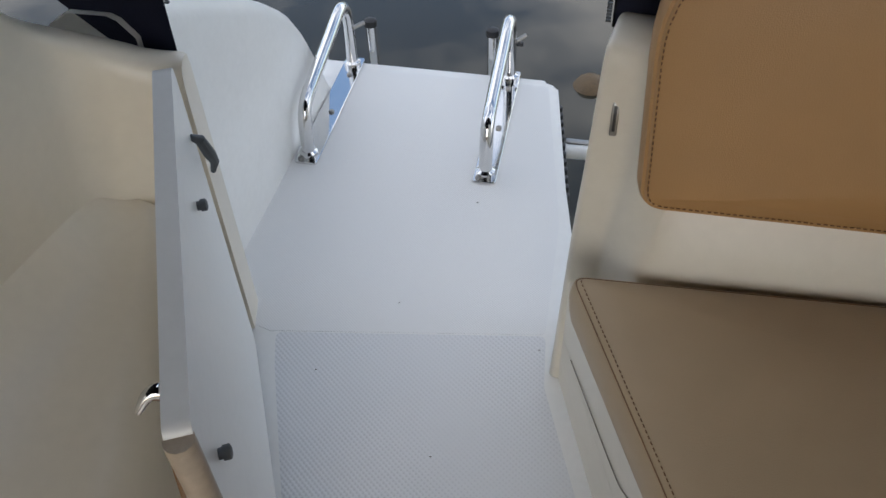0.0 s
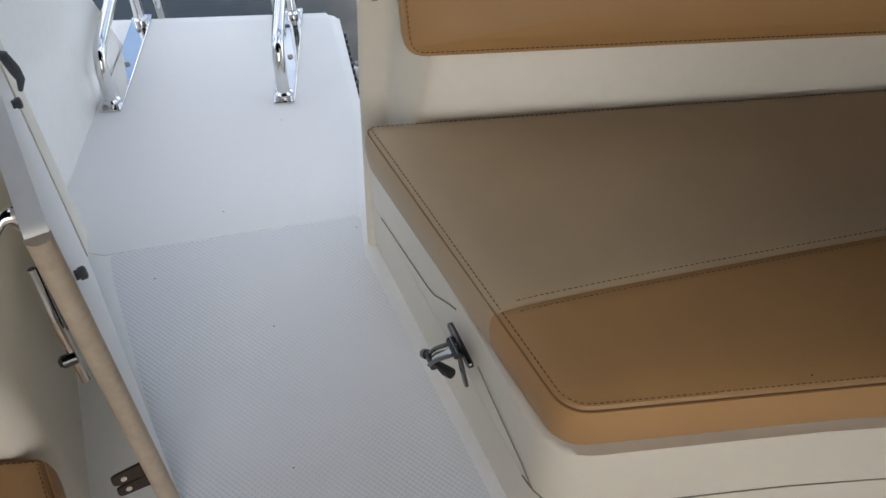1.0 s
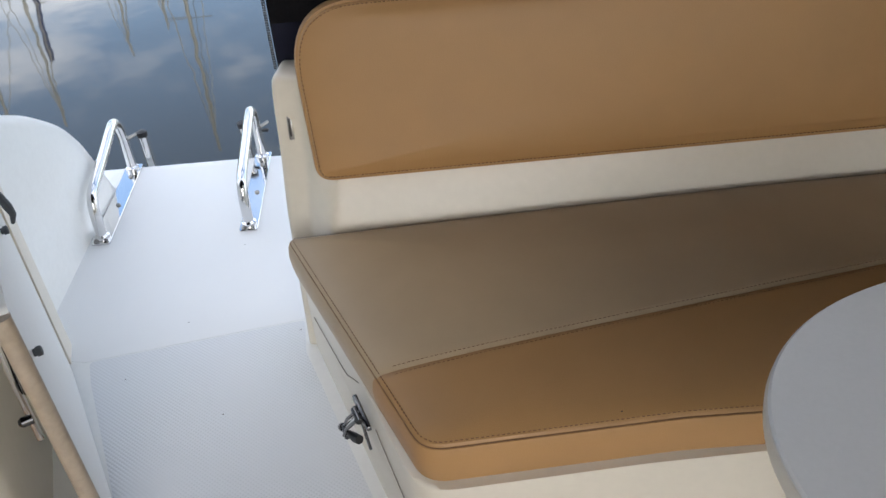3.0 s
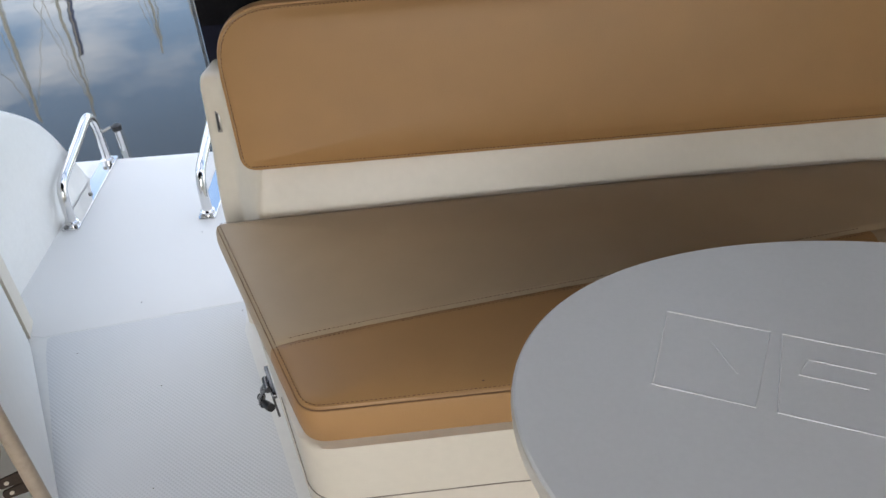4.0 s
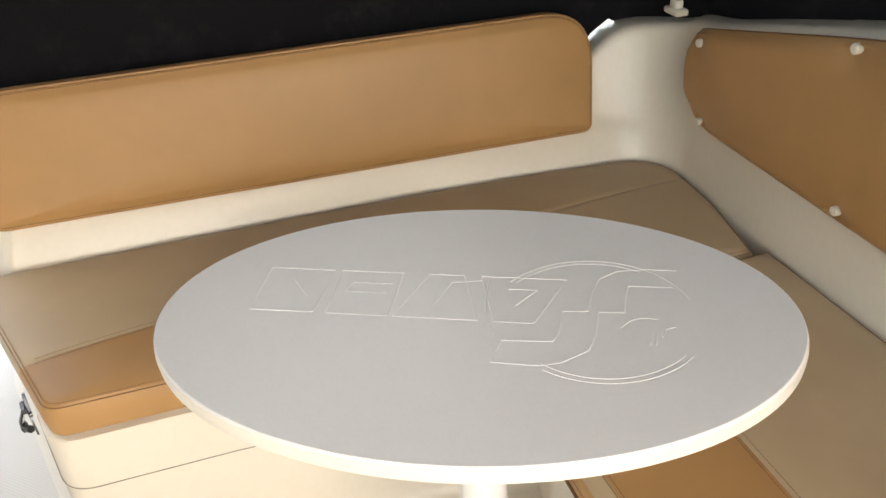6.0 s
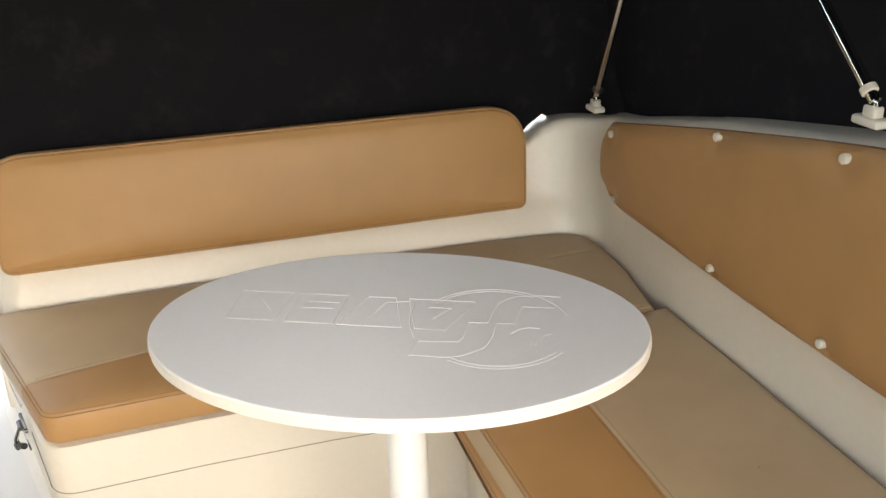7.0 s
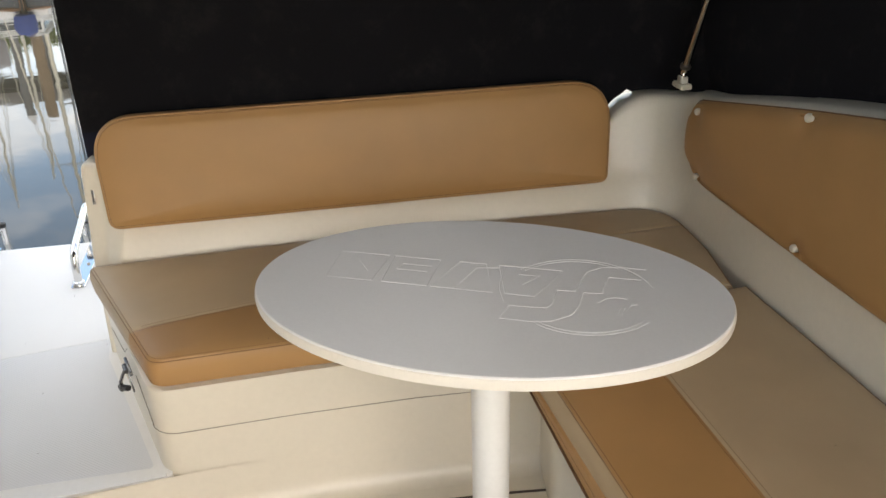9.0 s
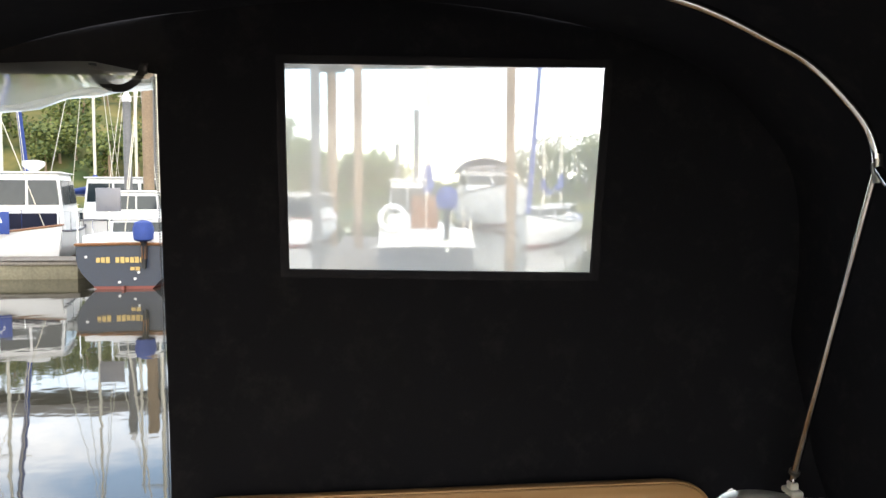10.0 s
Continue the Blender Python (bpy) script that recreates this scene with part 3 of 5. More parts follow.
def val_x(y):
    return 0.832 - 0.066 * (y + 0.05)


def val_z(y):
    """Height of the flap's lower edge, which hangs lower towards its fore end."""
    return 0.232 + 0.083 * y


vy = [-0.06 - 0.785 * k / 24 for k in range(25)]
vb = bm_grid([[Vector((val_x(y) - off, y, 0.240 + (val_z(y) - 0.240) * f)) for off, f in ((-0.006, 0.0), (0.000, 0.12), (0.003, 0.5), (0.001, 0.93), (0.003, 1.0), (-0.006, 1.0), (-0.010, 0.5), (-0.012, 0.0))] for y in vy], True)
part("flap", vb, TAN, valance)
part("piping", bm_tube([(val_x(y) - 0.003, y, val_z(y) + 0.002) for y in vy], 0.0032, 8), STITCH, valance, "dark piped lower edge")
part("stitching", bm_dashes([Vector((val_x(y) - 0.0028, y, 0.240 + (val_z(y) - 0.240) * 0.4)) for y in vy]), STITCH, valance)
board = tagged(part("side_bench_board", bm_prism([(0.865, -0.06), (0.93, -1.75), (1.54, -1.75), (1.50, -0.8), (1.468, -0.045)], 0.17, 0.222, 0.004), CREAM), "cream board that carries the side bench cushions", "bench board", kind="structure")
side2 = thing("forward_seat_cushion", (1.2, -1.2, 0.21), "tan and taupe vinyl cushion butted to the side bench", "cushion")
pad(side2, rounded([(0.893, -0.860), (0.95, -1.72), (1.525, -1.72), (1.498, -0.873)][::-1], [0.02, 0.02, 0.02, 0.02], 6), 0.224, 0.303, 0.007, TAUPE, (TAUPE, TAN), ((1.150, -1.72), (-0.027, 0.85)), seam_run=0.85)
left_seat = thing("starboard_seat_cushion", (-0.72, -0.2, 0.115), "tan vinyl cushion of the seat beside the door", "cushion")
pad(left_seat, rounded([(-0.60, 0.045), (-0.55, -0.05), (-0.53, -0.7), (-0.86, -0.7), (-0.86, 0.045)][::-1], 0.02, 6), 0.115, 0.19, 0.008, TAN, (TAN,), None)
left_base = tagged(part("starboard_seat_base", bm_prism(rounded([(-0.62, 0.05), (-0.57, -0.05), (-0.55, -0.7), (-0.86, -0.7), (-0.86, 0.05)], 0.02), SOLE, 0.115, 0.01), CREAM), "cream gelcoat seat base", "seat base", kind="structure")

# padded side panel with buttons
bolster = thing("side_bolster", (1.46, -0.2, 0.5), "tan vinyl padded side panel with white buttons", "side panel")
BUTTONS = [(0.318, 0.671), (-0.161, 0.795), (-0.520, 0.855), (-0.92, 0.89), (0.29, 0.494), (-0.187, 0.500), (-0.540, 0.502), (-0.92, 0.50)]


def wall_x(y, z):
    return even_table([(-0.6, 1.466), (0.3, 1.468), (0.7, 1.485), (1.6, 1.53), (2.0, 1.53)], -y, 0.2)


def bol(p, off):
    dip = sum(0.014 * math.exp(-((p.x - a) ** 2 + (p.y - b) ** 2) / 0.0016) for a, b in BUTTONS)
    return Vector((wall_x(p.x, p.y) - off + (dip if off > 0.02 else 0), p.x, p.y))


def bol_lo(y):
    d = max(0.0, y - 0.22) / 0.155
    return even_table([(-0.6, 0.476), (-0.3, 0.476), (0.10, 0.477), (0.8, 0.476), (2.0, 0.475)], -y) + 0.085 * d ** 3


def bol_hi(y):
    d = max(0.0, y - 0.31) / 0.065
    return even_table([(-0.6, 0.645), (-0.32, 0.700), (0.13, 0.802), (0.44, 0.864), (0.62, 0.895), (1.3, 0.94), (2.0, 0.97)], -y) - 0.06 * d ** 2.5


us = [0.375 - 0.002 * k for k in range(8)] + [0.36 - 0.0155 * k for k in range(108)]
vs_ = [0, 0.008, 0.02, 0.04] + [0.08 + 0.84 * k / 20 for k in range(21)] + [0.96, 0.98, 0.992, 1]
bw = []
for y in us:
    lo, hi = bol_lo(y), bol_hi(y)
    row = [Vector((wall_x(y, lo) + 0.004, y, lo))]
    for v in vs_:
        z = lo + (hi - lo) * v
        d = min(z - lo, hi - z, 0.375 - y)
        off = 0.010 + 0.018 * (1 - max(0.0, 1 - d / 0.03) ** 2) + 0.004 * math.sin(v * math.pi)
        row.append(bol(Vector((y, z)), off))
    row.append(Vector((wall_x(y, hi) + 0.004, y, hi)))
    bw.append(row)
bb = bm_grid(bw)
part("panel", bb, TAN, bolster)
part("piping", bm_tube([Vector((wall_x(y, bol_hi(y)) - 0.008, y, bol_hi(y) + 0.001)) for y in us[8:]], 0.0022, 8), SEAM, bolster, "brown piped edge")
for a, b in BUTTONS:
    x = wall_x(a, b) - 0.0165
    part("button", bm_tube([(x + 0.004, a, b), (x - 0.006, a, b), (x - 0.0085, a, b), (x - 0.0095, a, b)], [0.0098, 0.0098, 0.008, 0.0035], 14), IVORY, bolster, "round white plastic button")

# ---- table ----
TC, TA, TB, TROT, TZ = Vector((0.678, -0.449)), 0.416, 0.275, radians(-22.8), 0.643
def tell(a, ga=0.0):
    p = Vector(((TA + ga) * math.cos(a), (TB + ga) * math.sin(a)))
    return (TC.x + p.x * math.cos(TROT) - p.y * math.sin(TROT), TC.y + p.x * math.sin(TROT) + p.y * math.cos(TROT))


table = thing("cockpit_table", (TC.x, TC.y, SOLE), "oval white cockpit table with ivory edging and embossed emblem", "table")
N = 128
ang = [2 * math.pi * k / N for k in range(N)]
tt = bm_grid([[Vector((*tell(a, g), z)) for a in ang] for g, z in ((-0.001, TZ - 0.006), (-0.001, TZ - 0.002), (-0.003, TZ), (-0.05, TZ), (-0.15, TZ), (-0.275, TZ))], True)
tt.verts.ensure_lookup_table()
tt.faces.new([tt.verts[k] for k in range(5 * N, 6 * N)])
part("tabletop", tt, TABLE, table)
part("edging", bm_grid([[Vector((*tell(a, g), z)) for a in ang] for g, z in ((-0.275, TZ - 0.024), (-0.1, TZ - 0.025), (-0.004, TZ - 0.025), (0.0, TZ - 0.022), (0.001, TZ - 0.012), (0.0, TZ - 0.005), (-0.002, TZ - 0.003))], True), TABLE_EDGE, table, "ivory edge band")
part("pedestal", bm_tube([(TC.x + 0.004, TC.y - 0.015, z) for z in (SOLE + 0.004, 0.2, 0.55, TZ - 0.024)], [0.036, 0.036, 0.036, 0.036], 32), WHITE, table, "white tubular pedestal")
part("flange", bm_tube([(TC.x + 0.004, TC.y - 0.015, z) for z in (SOLE, SOLE + 0.006, SOLE + 0.012, SOLE + 0.014)], [0.075, 0.075, 0.064, 0.04], 32), DULL, table, "dull steel floor socket")
part("top_plate", bm_tube([(TC.x + 0.004, TC.y - 0.015, z) for z in (TZ - 0.045, TZ - 0.030, TZ - 0.025)], [0.045, 0.07, 0.07], 32), IVORY, table)

# embossed emblem: plain slanted bars, arcs and a ring
def tpoint(u, v):
    """A point on the table by the emblem's own axes, in metres."""
    c, n = math.cos(radians(-25.2)), math.sin(radians(-25.2))
    return Vector((0.6735 + u * c - v * n, -0.4576 + u * n + v * c, TZ))


def ridge(pts):
    return bm_tube([tpoint(u, v) + Vector((0, 0, -0.0004)) for u, v in pts], 0.0011, 6)


def arc(cu, cv, r, a0, a1, squash=1.0):
    return [(cu + r * math.cos(radians(a0 + (a1 - a0) * k / 24)), cv + squash * r * math.sin(radians(a0 + (a1 - a0) * k / 24))) for k in range(25)]


def block(u0, u1, u2, u3, v0=-0.012, v1=0.090):
    """A slanted four-sided outline: u0 to u1 along its lower side, u2 to u3 along its upper."""
    return [(u0, v0), (u1, v0), (u3, v1), (u2, v1), (u0, v0)]


# a row of slanted blocks beside a round crest with two hooked bands
EMBLEM = [block(-0.290, -0.203, -0.296, -0.200), block(-0.185, -0.101, -0.190, -0.101), block(-0.094, 0.016, -0.065, -0.015), block(0.038, 0.088, 0.008, 0.124)]
EMBLEM += [[(-0.222, 0.024), (-0.250, 0.060)], [(-0.111, 0.062), (-0.166, 0.062), (-0.172, 0.040), (-0.116, 0.040)], [(-0.053, -0.012), (-0.030, 0.072), (0.012, 0.080)], [(0.049, 0.062), (0.086, 0.062), (0.062, 0.026)]]
EMBLEM += [[(0.268, 0.124), (0.231, 0.125), (0.190, 0.117), (0.166, 0.095), (0.157, 0.058), (0.154, 0.020), (0.122, 0.017), (0.120, -0.030), (0.114, -0.046), (0.052, -0.050)],
           [(0.261, 0.083), (0.205, 0.082), (0.200, 0.050), (0.200, 0.021), (0.168, 0.019), (0.166, -0.026), (0.157, -0.060), (0.127, -0.086), (0.100, -0.094), (0.044, -0.093), (0.051, -0.050)]]
EMBLEM += [arc(0.160, 0.010, 0.131, 22, 147, 1.0), arc(0.160, 0.010, 0.123, 60, 146, 1.0), arc(0.170, 0.010, 0.128, 240, 327, 1.0), arc(0.170, 0.010, 0.120, 236, 325, 1.0)]
EMBLEM += [catmull([(0.020, 0.078, 0), (0.022, 0.030, 0), (0.027, 0.000, 0), (0.041, -0.038, 0)], 6)]
EMBLEM = [[(p[0], p[1]) for p in e] for e in EMBLEM]
EMBLEM += [[(0.195, -0.011), (0.206, 0.004), (0.222, 0.012), (0.240, 0.010)], [(0.259, -0.005), (0.248, -0.010), (0.244, -0.026)], [(0.234, -0.020), (0.230, -0.042)], [(0.240, -0.020), (0.236, -0.042)]]
for e in EMBLEM:
    part("embossed_line", ridge(e), TABLE, table)

def strap_bar(p, q, wide, thick, face):
    """A flat bar with rounded ends from p to q, its broad side facing face."""
    p, q = Vector(p), Vector(q)
    way = (q - p).normalized()
    across = way.cross(face).normalized()
    nrm = across.cross(way).normalized()
    L = (q - p).length
    ol = [(-wide / 2 * math.sin(a), wide / 2 * math.cos(a)) for a in (math.pi * k / 6 for k in range(7))]
    ol += [(L + wide / 2 * math.sin(a), -wide / 2 * math.cos(a)) for a in (math.pi * k / 6 for k in range(7))]
    bar = bm_prism(ol, -thick / 2, thick / 2, thick * 0.25, 2)
    m = Matrix((way, across, nrm)).transposed().to_4x4()
    bmesh.ops.transform(bar, matrix=Matrix.Translation(p) @ m, verts=bar.verts)
    return bar


# ---- transom door, standing open ----
door = thing("transom_door", (-0.61, 0.33, 0.0), "white gelcoat transom door standing open, its edge worn beige", "door")
d0, d1 = Vector((-0.478, 0.055, 0)), Vector((-0.713, 0.532, 0))
dv = (d1 - d0).normalized()
dn = Vector((-dv.y, dv.x, 0)) * -1
if dn.x > 0:
    dn = -dn
TH = 0.022


def dpt(s, z, out=0.0):
    """A point of the door: s along it from the near end, out towards the hull side."""
    return d0 + dv * s + Vector((0, 0, z)) + dn * out


DL = (d1 - d0).length
db = bmesh.new()
ol = rounded([(0.0, 0.012), (DL, 0.012), (DL, 0.545), (0.0, 0.545)], [0.02, 0.02, 0.03, 0.012], 5)
A = [db.verts.new(dpt(s, z)) for s, z in ol]
B = [db.verts.new(dpt(s, z, TH)) for s, z in ol]
db.faces.new(A)
db.faces.new(B[::-1])
for k in range(len(A)):
    db.faces.new((A[k], A[k - 1], B[k - 1], B[k]))
bmesh.ops.bevel(db, geom=[e for e in db.edges if len({f.normal.dot(dn) > 0.5 for f in e.link_faces}) == 2], offset=0.004, segments=2, affect='EDGES')
part("panel", db, WHITE, door)
part("end_edging", bm_tube([dpt(-0.0015, z, TH / 2) for z in (0.014, 0.2, 0.4, 0.538)], 0.0125, 12), EDGE_WOOD, door, "worn beige end edge")
for s, z in ((0.046, 0.437), (0.373, 0.447)):
    part("buffer", bm_tube([dpt(s, z, 0.001), dpt(s, z, -0.004), dpt(s, z, -0.0042), dpt(s, z, -0.0105), dpt(s, z, -0.012)], [0.0055, 0.0055, 0.0072, 0.0072, 0.004], 14), GREY_PL, door, "grey rubber buffer")
part("catch", bm_tube([dpt(DL - 0.035, 0.455, 0.0), dpt(DL - 0.034, 0.448, -0.010), dpt(DL - 0.026, 0.418, -0.016), dpt(DL - 0.012, 0.395, -0.018), dpt(DL - 0.006, 0.375, -0.012)], [0.004, 0.007, 0.008, 0.006, 0.0035], 10), GREY_PL, door, "grey catch")
lev = catmull([dpt(0.064, 0.508, TH), dpt(0.062, 0.520, TH + 0.006), dpt(0.060, 0.520, TH + 0.016), dpt(0.054, 0.509, TH + 0.027)], 6)
part("handle", bm_tube(lev, [0.0095 - 0.0065 * (k / (len(lev) - 1)) ** 1.5 for k in range(len(lev))], 12), STEEL, door, "chrome lever handle")
part("lock_plate", strap_bar(dpt(0.066, 0.515, TH + 0.003), dpt(0.020, 0.41, TH + 0.003), 0.022, 0.004, dn), CHROME_DARK, door, "dark backing plate of the lock")
part("lock_bar", bm_tube([dpt(0.040, 0.47, TH + 0.010), dpt(0.022, 0.41, TH + 0.011), dpt(0.004, 0.33, TH + 0.010)], 0.0048, 10), STEEL, door, "chrome lock bar")
part("lock_knob", bm_tube([dpt(0.008, 0.365, TH + 0.008), dpt(0.008, 0.365, TH + 0.022), dpt(0.008, 0.365, TH + 0.026)], [0.007, 0.0072, 0.004], 14), CHROME_DARK, door)
hg = bmesh.new()
for lo_, hi_ in ((0.096, 0.1195), (0.1205, 0.146)):
    ends = rounded([(TH, lo_), (TH + 0.040, lo_ + 0.003), (TH + 0.040, hi_ - 0.003), (TH, hi_)], [0, 0.008, 0.008, 0], 4)
    near = [hg.verts.new(dpt(0.006, z, o)) for o, z in ends]
    far_ = [hg.verts.new(dpt(0.010, z, o)) for o, z in ends]
    hg.faces.new(near)
    hg.faces.new(far_[::-1])
    for k in range(len(ends)):
        hg.faces.new((near[k], near[k - 1], far_[k - 1], far_[k]))
hinge = part("hinge", hg, RUST, door, "rusty brown hinge plate with two screw holes")
for z in (0.109, 0.133):
    part("screw_hole", bm_tube([dpt(0.0065, z, TH + 0.026), dpt(0.0045, z, TH + 0.026)], 0.0038, 12), CREAM, hinge)

# moulded panel on the hull side behind the door
rows = []
for k in range(31):
    y = 0.045 + 0.49 * k / 30
    xi = -0.610 - 0.32 * (y - 0.062) - 0.035 * max(0.0, 1 - (y - 0.045) / 0.05) ** 2 - 0.02 * max(0.0, (y - 0.44) / 0.09) ** 2
    row = [Vector((xi, y, SOLE)), Vector((xi, y, 0.10)), Vector((xi, y, 0.235)), Vector((xi - 0.004, y, 0.262)), Vector((xi - 0.014, y, 0.283)), Vector((xi - 0.030, y, 0.297)), Vector((xi - 0.050, y, 0.303))]
    x0 = xi - 0.050
    for j in range(1, 10):
        u = j / 9
        row.append(Vector((x0 + (-0.895 - x0) * u, y, 0.303 + 0.006 * u + 0.13 * u ** 3)))
    row.append(Vector((-0.895, y, SOLE)))
    rows.append(row)
mb = bm_grid(rows)
mb.verts.ensure_lookup_table()
mb.faces.new([mb.verts[k] for k in range(len(rows[0]))])
mb.faces.new([mb.verts[len(mb.verts) - 1 - k] for k in range(len(rows[0]))])
side_mould = tagged(part("side_moulding", mb, CREAM, smooth=60), "rounded cream locker moulding faired into the hull side", "side moulding", kind="structure")

# ---- grab rails and boarding ladder on the platform ----
def grab_rail(x, lab):
    r = thing("grab_rail", (x, 1.15, 0.01), lab, "grab rail", "platform grab rails")
    part("plate", bm_prism(rounded([(x - 0.023, 0.986), (x + 0.023, 0.986), (x + 0.023, 1.372), (x - 0.023, 1.372)], 0.006, 3), 0.0100, 0.0145, 0.001, 1), STEEL, r)
    pts = [(x, 1.012, 0.012), (x, 1.014, 0.06), (x, 1.026, 0.108), (x, 1.052, 0.128), (x, 1.10, 0.139), (x, 1.20, 0.158), (x, 1.275, 0.174), (x, 1.312, 0.175), (x, 1.336, 0.152), (x, 1.344, 0.10), (x, 1.342, 0.012)]
    part("tube", bm_tube(catmull(pts, 6), 0.0132, 18), STEEL, r)
    for y in (1.012, 1.342):
        part("collar", bm_tube([(x, y, 0.0145), (x, y, 0.024), (x, y, 0.028)], [0.019, 0.019, 0.0135], 18), STEEL, r)
    for y, dx in ((0.996, -0.012), (1.158, 0.004), (1.300, 0.004)):
        part("bolt", bm_tube([(x + dx, y, 0.0145), (x + dx, y, 0.018), (x + dx, y, 0.020)], [0.0065, 0.006, 0.003], 10), DULL, r)
    for o in r.children:
        for v in o.data.vertices:
            v.co.z += 0.020 * (v.co.y - 0.5) - 0.0088
    part("pivot", bm_tube([(x + 0.012, 1.338, 0.12), (x + 0.030, 1.365, 0.12)], 0.005, 8), DULL, r)


grab_rail(-0.775, "polished steel grab rail bolted to the platform beside the hull quarter")
grab_rail(-0.408, "polished steel grab rail bolted to the platform near its free side")
ladder = thing("boarding_ladder", (-0.57, 1.37, -0.4), "folding stainless boarding ladder hung at the platform's edge", "ladder")
for x in (-0.738, -0.455):
    part("stile", bm_tube([(x, 1.392, 0.100), (x, 1.398, -0.1), (x, 1.43, -0.75)], 0.0125, 16), STEEL, ladder)
    part("cap", bm_tube([(x, 1.392, 0.098), (x, 1.392, 0.112), (x, 1.392, 0.116)], [0.0145, 0.0145, 0.008], 16), BLACK, ladder, "black plastic end cap")
for z in (-0.22, -0.45, -0.68):
    part("rung", bm_tube([(-0.738, 1.41 - 0.02 * z, z), (-0.455, 1.41 - 0.02 * z, z)], 0.0125, 12), STEEL, ladder)
part("pivot_pin", bm_tube([(-0.455, 1.392, 0.085), (-0.385, 1.385, 0.085)], 0.005, 8), BLACK, ladder)

strip = thing('rubbing_strip', (-0.262, 1.06, -0.06), 'black ribbed rubber strip on the side of the platform', 'rubbing strip')
for k in range(12):
    yy = 1.00 + 0.026 * k
    part('rib', bm_box((0.014, 0.015, 0.080), (-0.2455 - 0.052 * (yy - 1.0) / 0.352, yy, -0.050 + 0.010 * (yy - 0.5)), 0.004), BLACK, strip)

bracket = thing("platform_bracket", (-0.20, 1.205, -0.09), "white tubular bracket beside the platform with a steel strip on top", "bracket")
part("tube", bm_tube([(-0.270, 1.225, -0.076), (-0.262, 1.225, -0.076), (-0.12, 1.23, -0.076), (-0.10, 1.23, -0.076)], [0.022, 0.016, 0.016, 0.012], 16), WHITE, bracket)
part("strip", bm_box((0.15, 0.016, 0.004), (-0.19, 1.242, -0.060), 0.0012), DULL, bracket, "pierced steel strip")
BX, BY = -0.235, 2.11
buoy = thing("floating_buoy", (BX, BY, WATER), "small brown weathered buoy floating beside the boat", "buoy")
part("body", bm_tube([(BX, BY, WATER - 0.04 + z) for z in (0.0, 0.02, 0.05, 0.075, 0.085)], [0.030, 0.052, 0.058, 0.040, 0.012], 20), RUST_BUOY, buoy)

# ---- strike plate, locker catch ----
strike = thing("strike_plate", (-0.21, 0.56, 0.5), "small slotted steel strike plate on the transom post", "strike plate")
strike_y = (wall_skin.ray_cast(Vector((-0.187, 0.2, 0.492)), Vector((0, 1, 0)))[0] or Vector((0, 0.58, 0))).y - 0.001
sp = bm_box((0.009, 0.004, 0.044), (0, 0, 0), 0.0018)
sp2 = bm_box((0.004, 0.004, 0.032), (0, -0.0012, 0), 0.001)
so = part("plate", sp, DULL, strike)
so.data.transform(Matrix.Translation((-0.187, strike_y, 0.492)) @ Matrix.Rotation(radians(-14), 4, 'X'))
so = part("slot", sp2, BLACK, strike)
so.data.transform(Matrix.Translation((-0.187, strike_y, 0.492)) @ Matrix.Rotation(radians(-14), 4, 'X'))

catch = thing("locker_catch", (-0.10, 0.22, 0.15), "dark steel over-centre catch on the bench side", "catch")
cd = Vector((0.207, -0.595, 0)).normalized()
co_ = Vector((-cd.y, cd.x, 0))
if co_.x > 0:
    co_ = -co_
part("upper_plate", strap_bar((-0.1075, 0.2070, 0.1820), (-0.0875, 0.1510, 0.1740), 0.013, 0.007, co_), CHROME_DARK, catch)
part("lower_plate", strap_bar((-0.1015, 0.1790, 0.1740), (-0.0915, 0.1590, 0.1200), 0.013, 0.004, co_), CHROME_DARK, catch)
part("pivot", bm_tube([(-0.1095, 0.1930, 0.1740), (-0.1005, 0.1650, 0.1720)], 0.0065, 12), CHROME_DARK, catch)
for dy in (0.008, -0.012):
    part("link", bm_tube([Vector((-0.1060, 0.1810 + dy, 0.1720)), Vector((-0.1280, 0.2070 + dy, 0.1280)), Vector((-0.1380, 0.2270 + dy, 0.0900))], 0.0034, 8), CHROME_DARK, catch)
part("lever", strap_bar((-0.1080, 0.1770, 0.1680), (-0.1300, 0.2090, 0.1160), 0.012, 0.005, Vector((-0.7, 0, 0.7))), STEEL, catch)
part("cross_pin", bm_tube([(-0.1400, 0.2410, 0.0870), (-0.1320, 0.2090, 0.0910)], 0.0052, 10), CHROME_DARK, catch)
part("tip", bm_tube([(-0.1400, 0.2370, 0.0860), (-0.1440, 0.2450, 0.0780), (-0.1455, 0.2480, 0.0750)], [0.0078, 0.0078, 0.004], 12), CHROME_DARK, catch)
part("hook", bm_tube([(-0.1280, 0.2050, 0.1060), (-0.1170, 0.1910, 0.1080), (-0.1090, 0.1810, 0.1130)], [0.005, 0.0080, 0.0078], 12), BLACK, catch)

# ---- canopy ----
canopy = thing("cockpit_canopy", (0.4, -0.3, 0.6), "dark canvas cockpit canopy with a clear window and rolled-up door", "canopy")
CY = 0.668


def panel_y(x):
    return CY - even_table([(-1.0, 0.0), (1.37, 0.0), (1.44, 0.025), (1.50, 0.08), (1.55, 0.18), (1.58, 0.30), (1.65, 0.33), (1.9, 0.33)], x, 0.02)


def fold(x, z):
    return 0.006 * math.sin(x * 5.1 + z * 1.7) + 0.004 * math.sin(z * 7.3 - x * 2.2) + 0.003 * noise.noise((x * 5, z * 5, 1.0))


def win_l(z):
    return 0.117 + 0.004 * (z - 1.30)


def win_r(z):
    return 0.994 + 0.0717 * (z - 1.284)


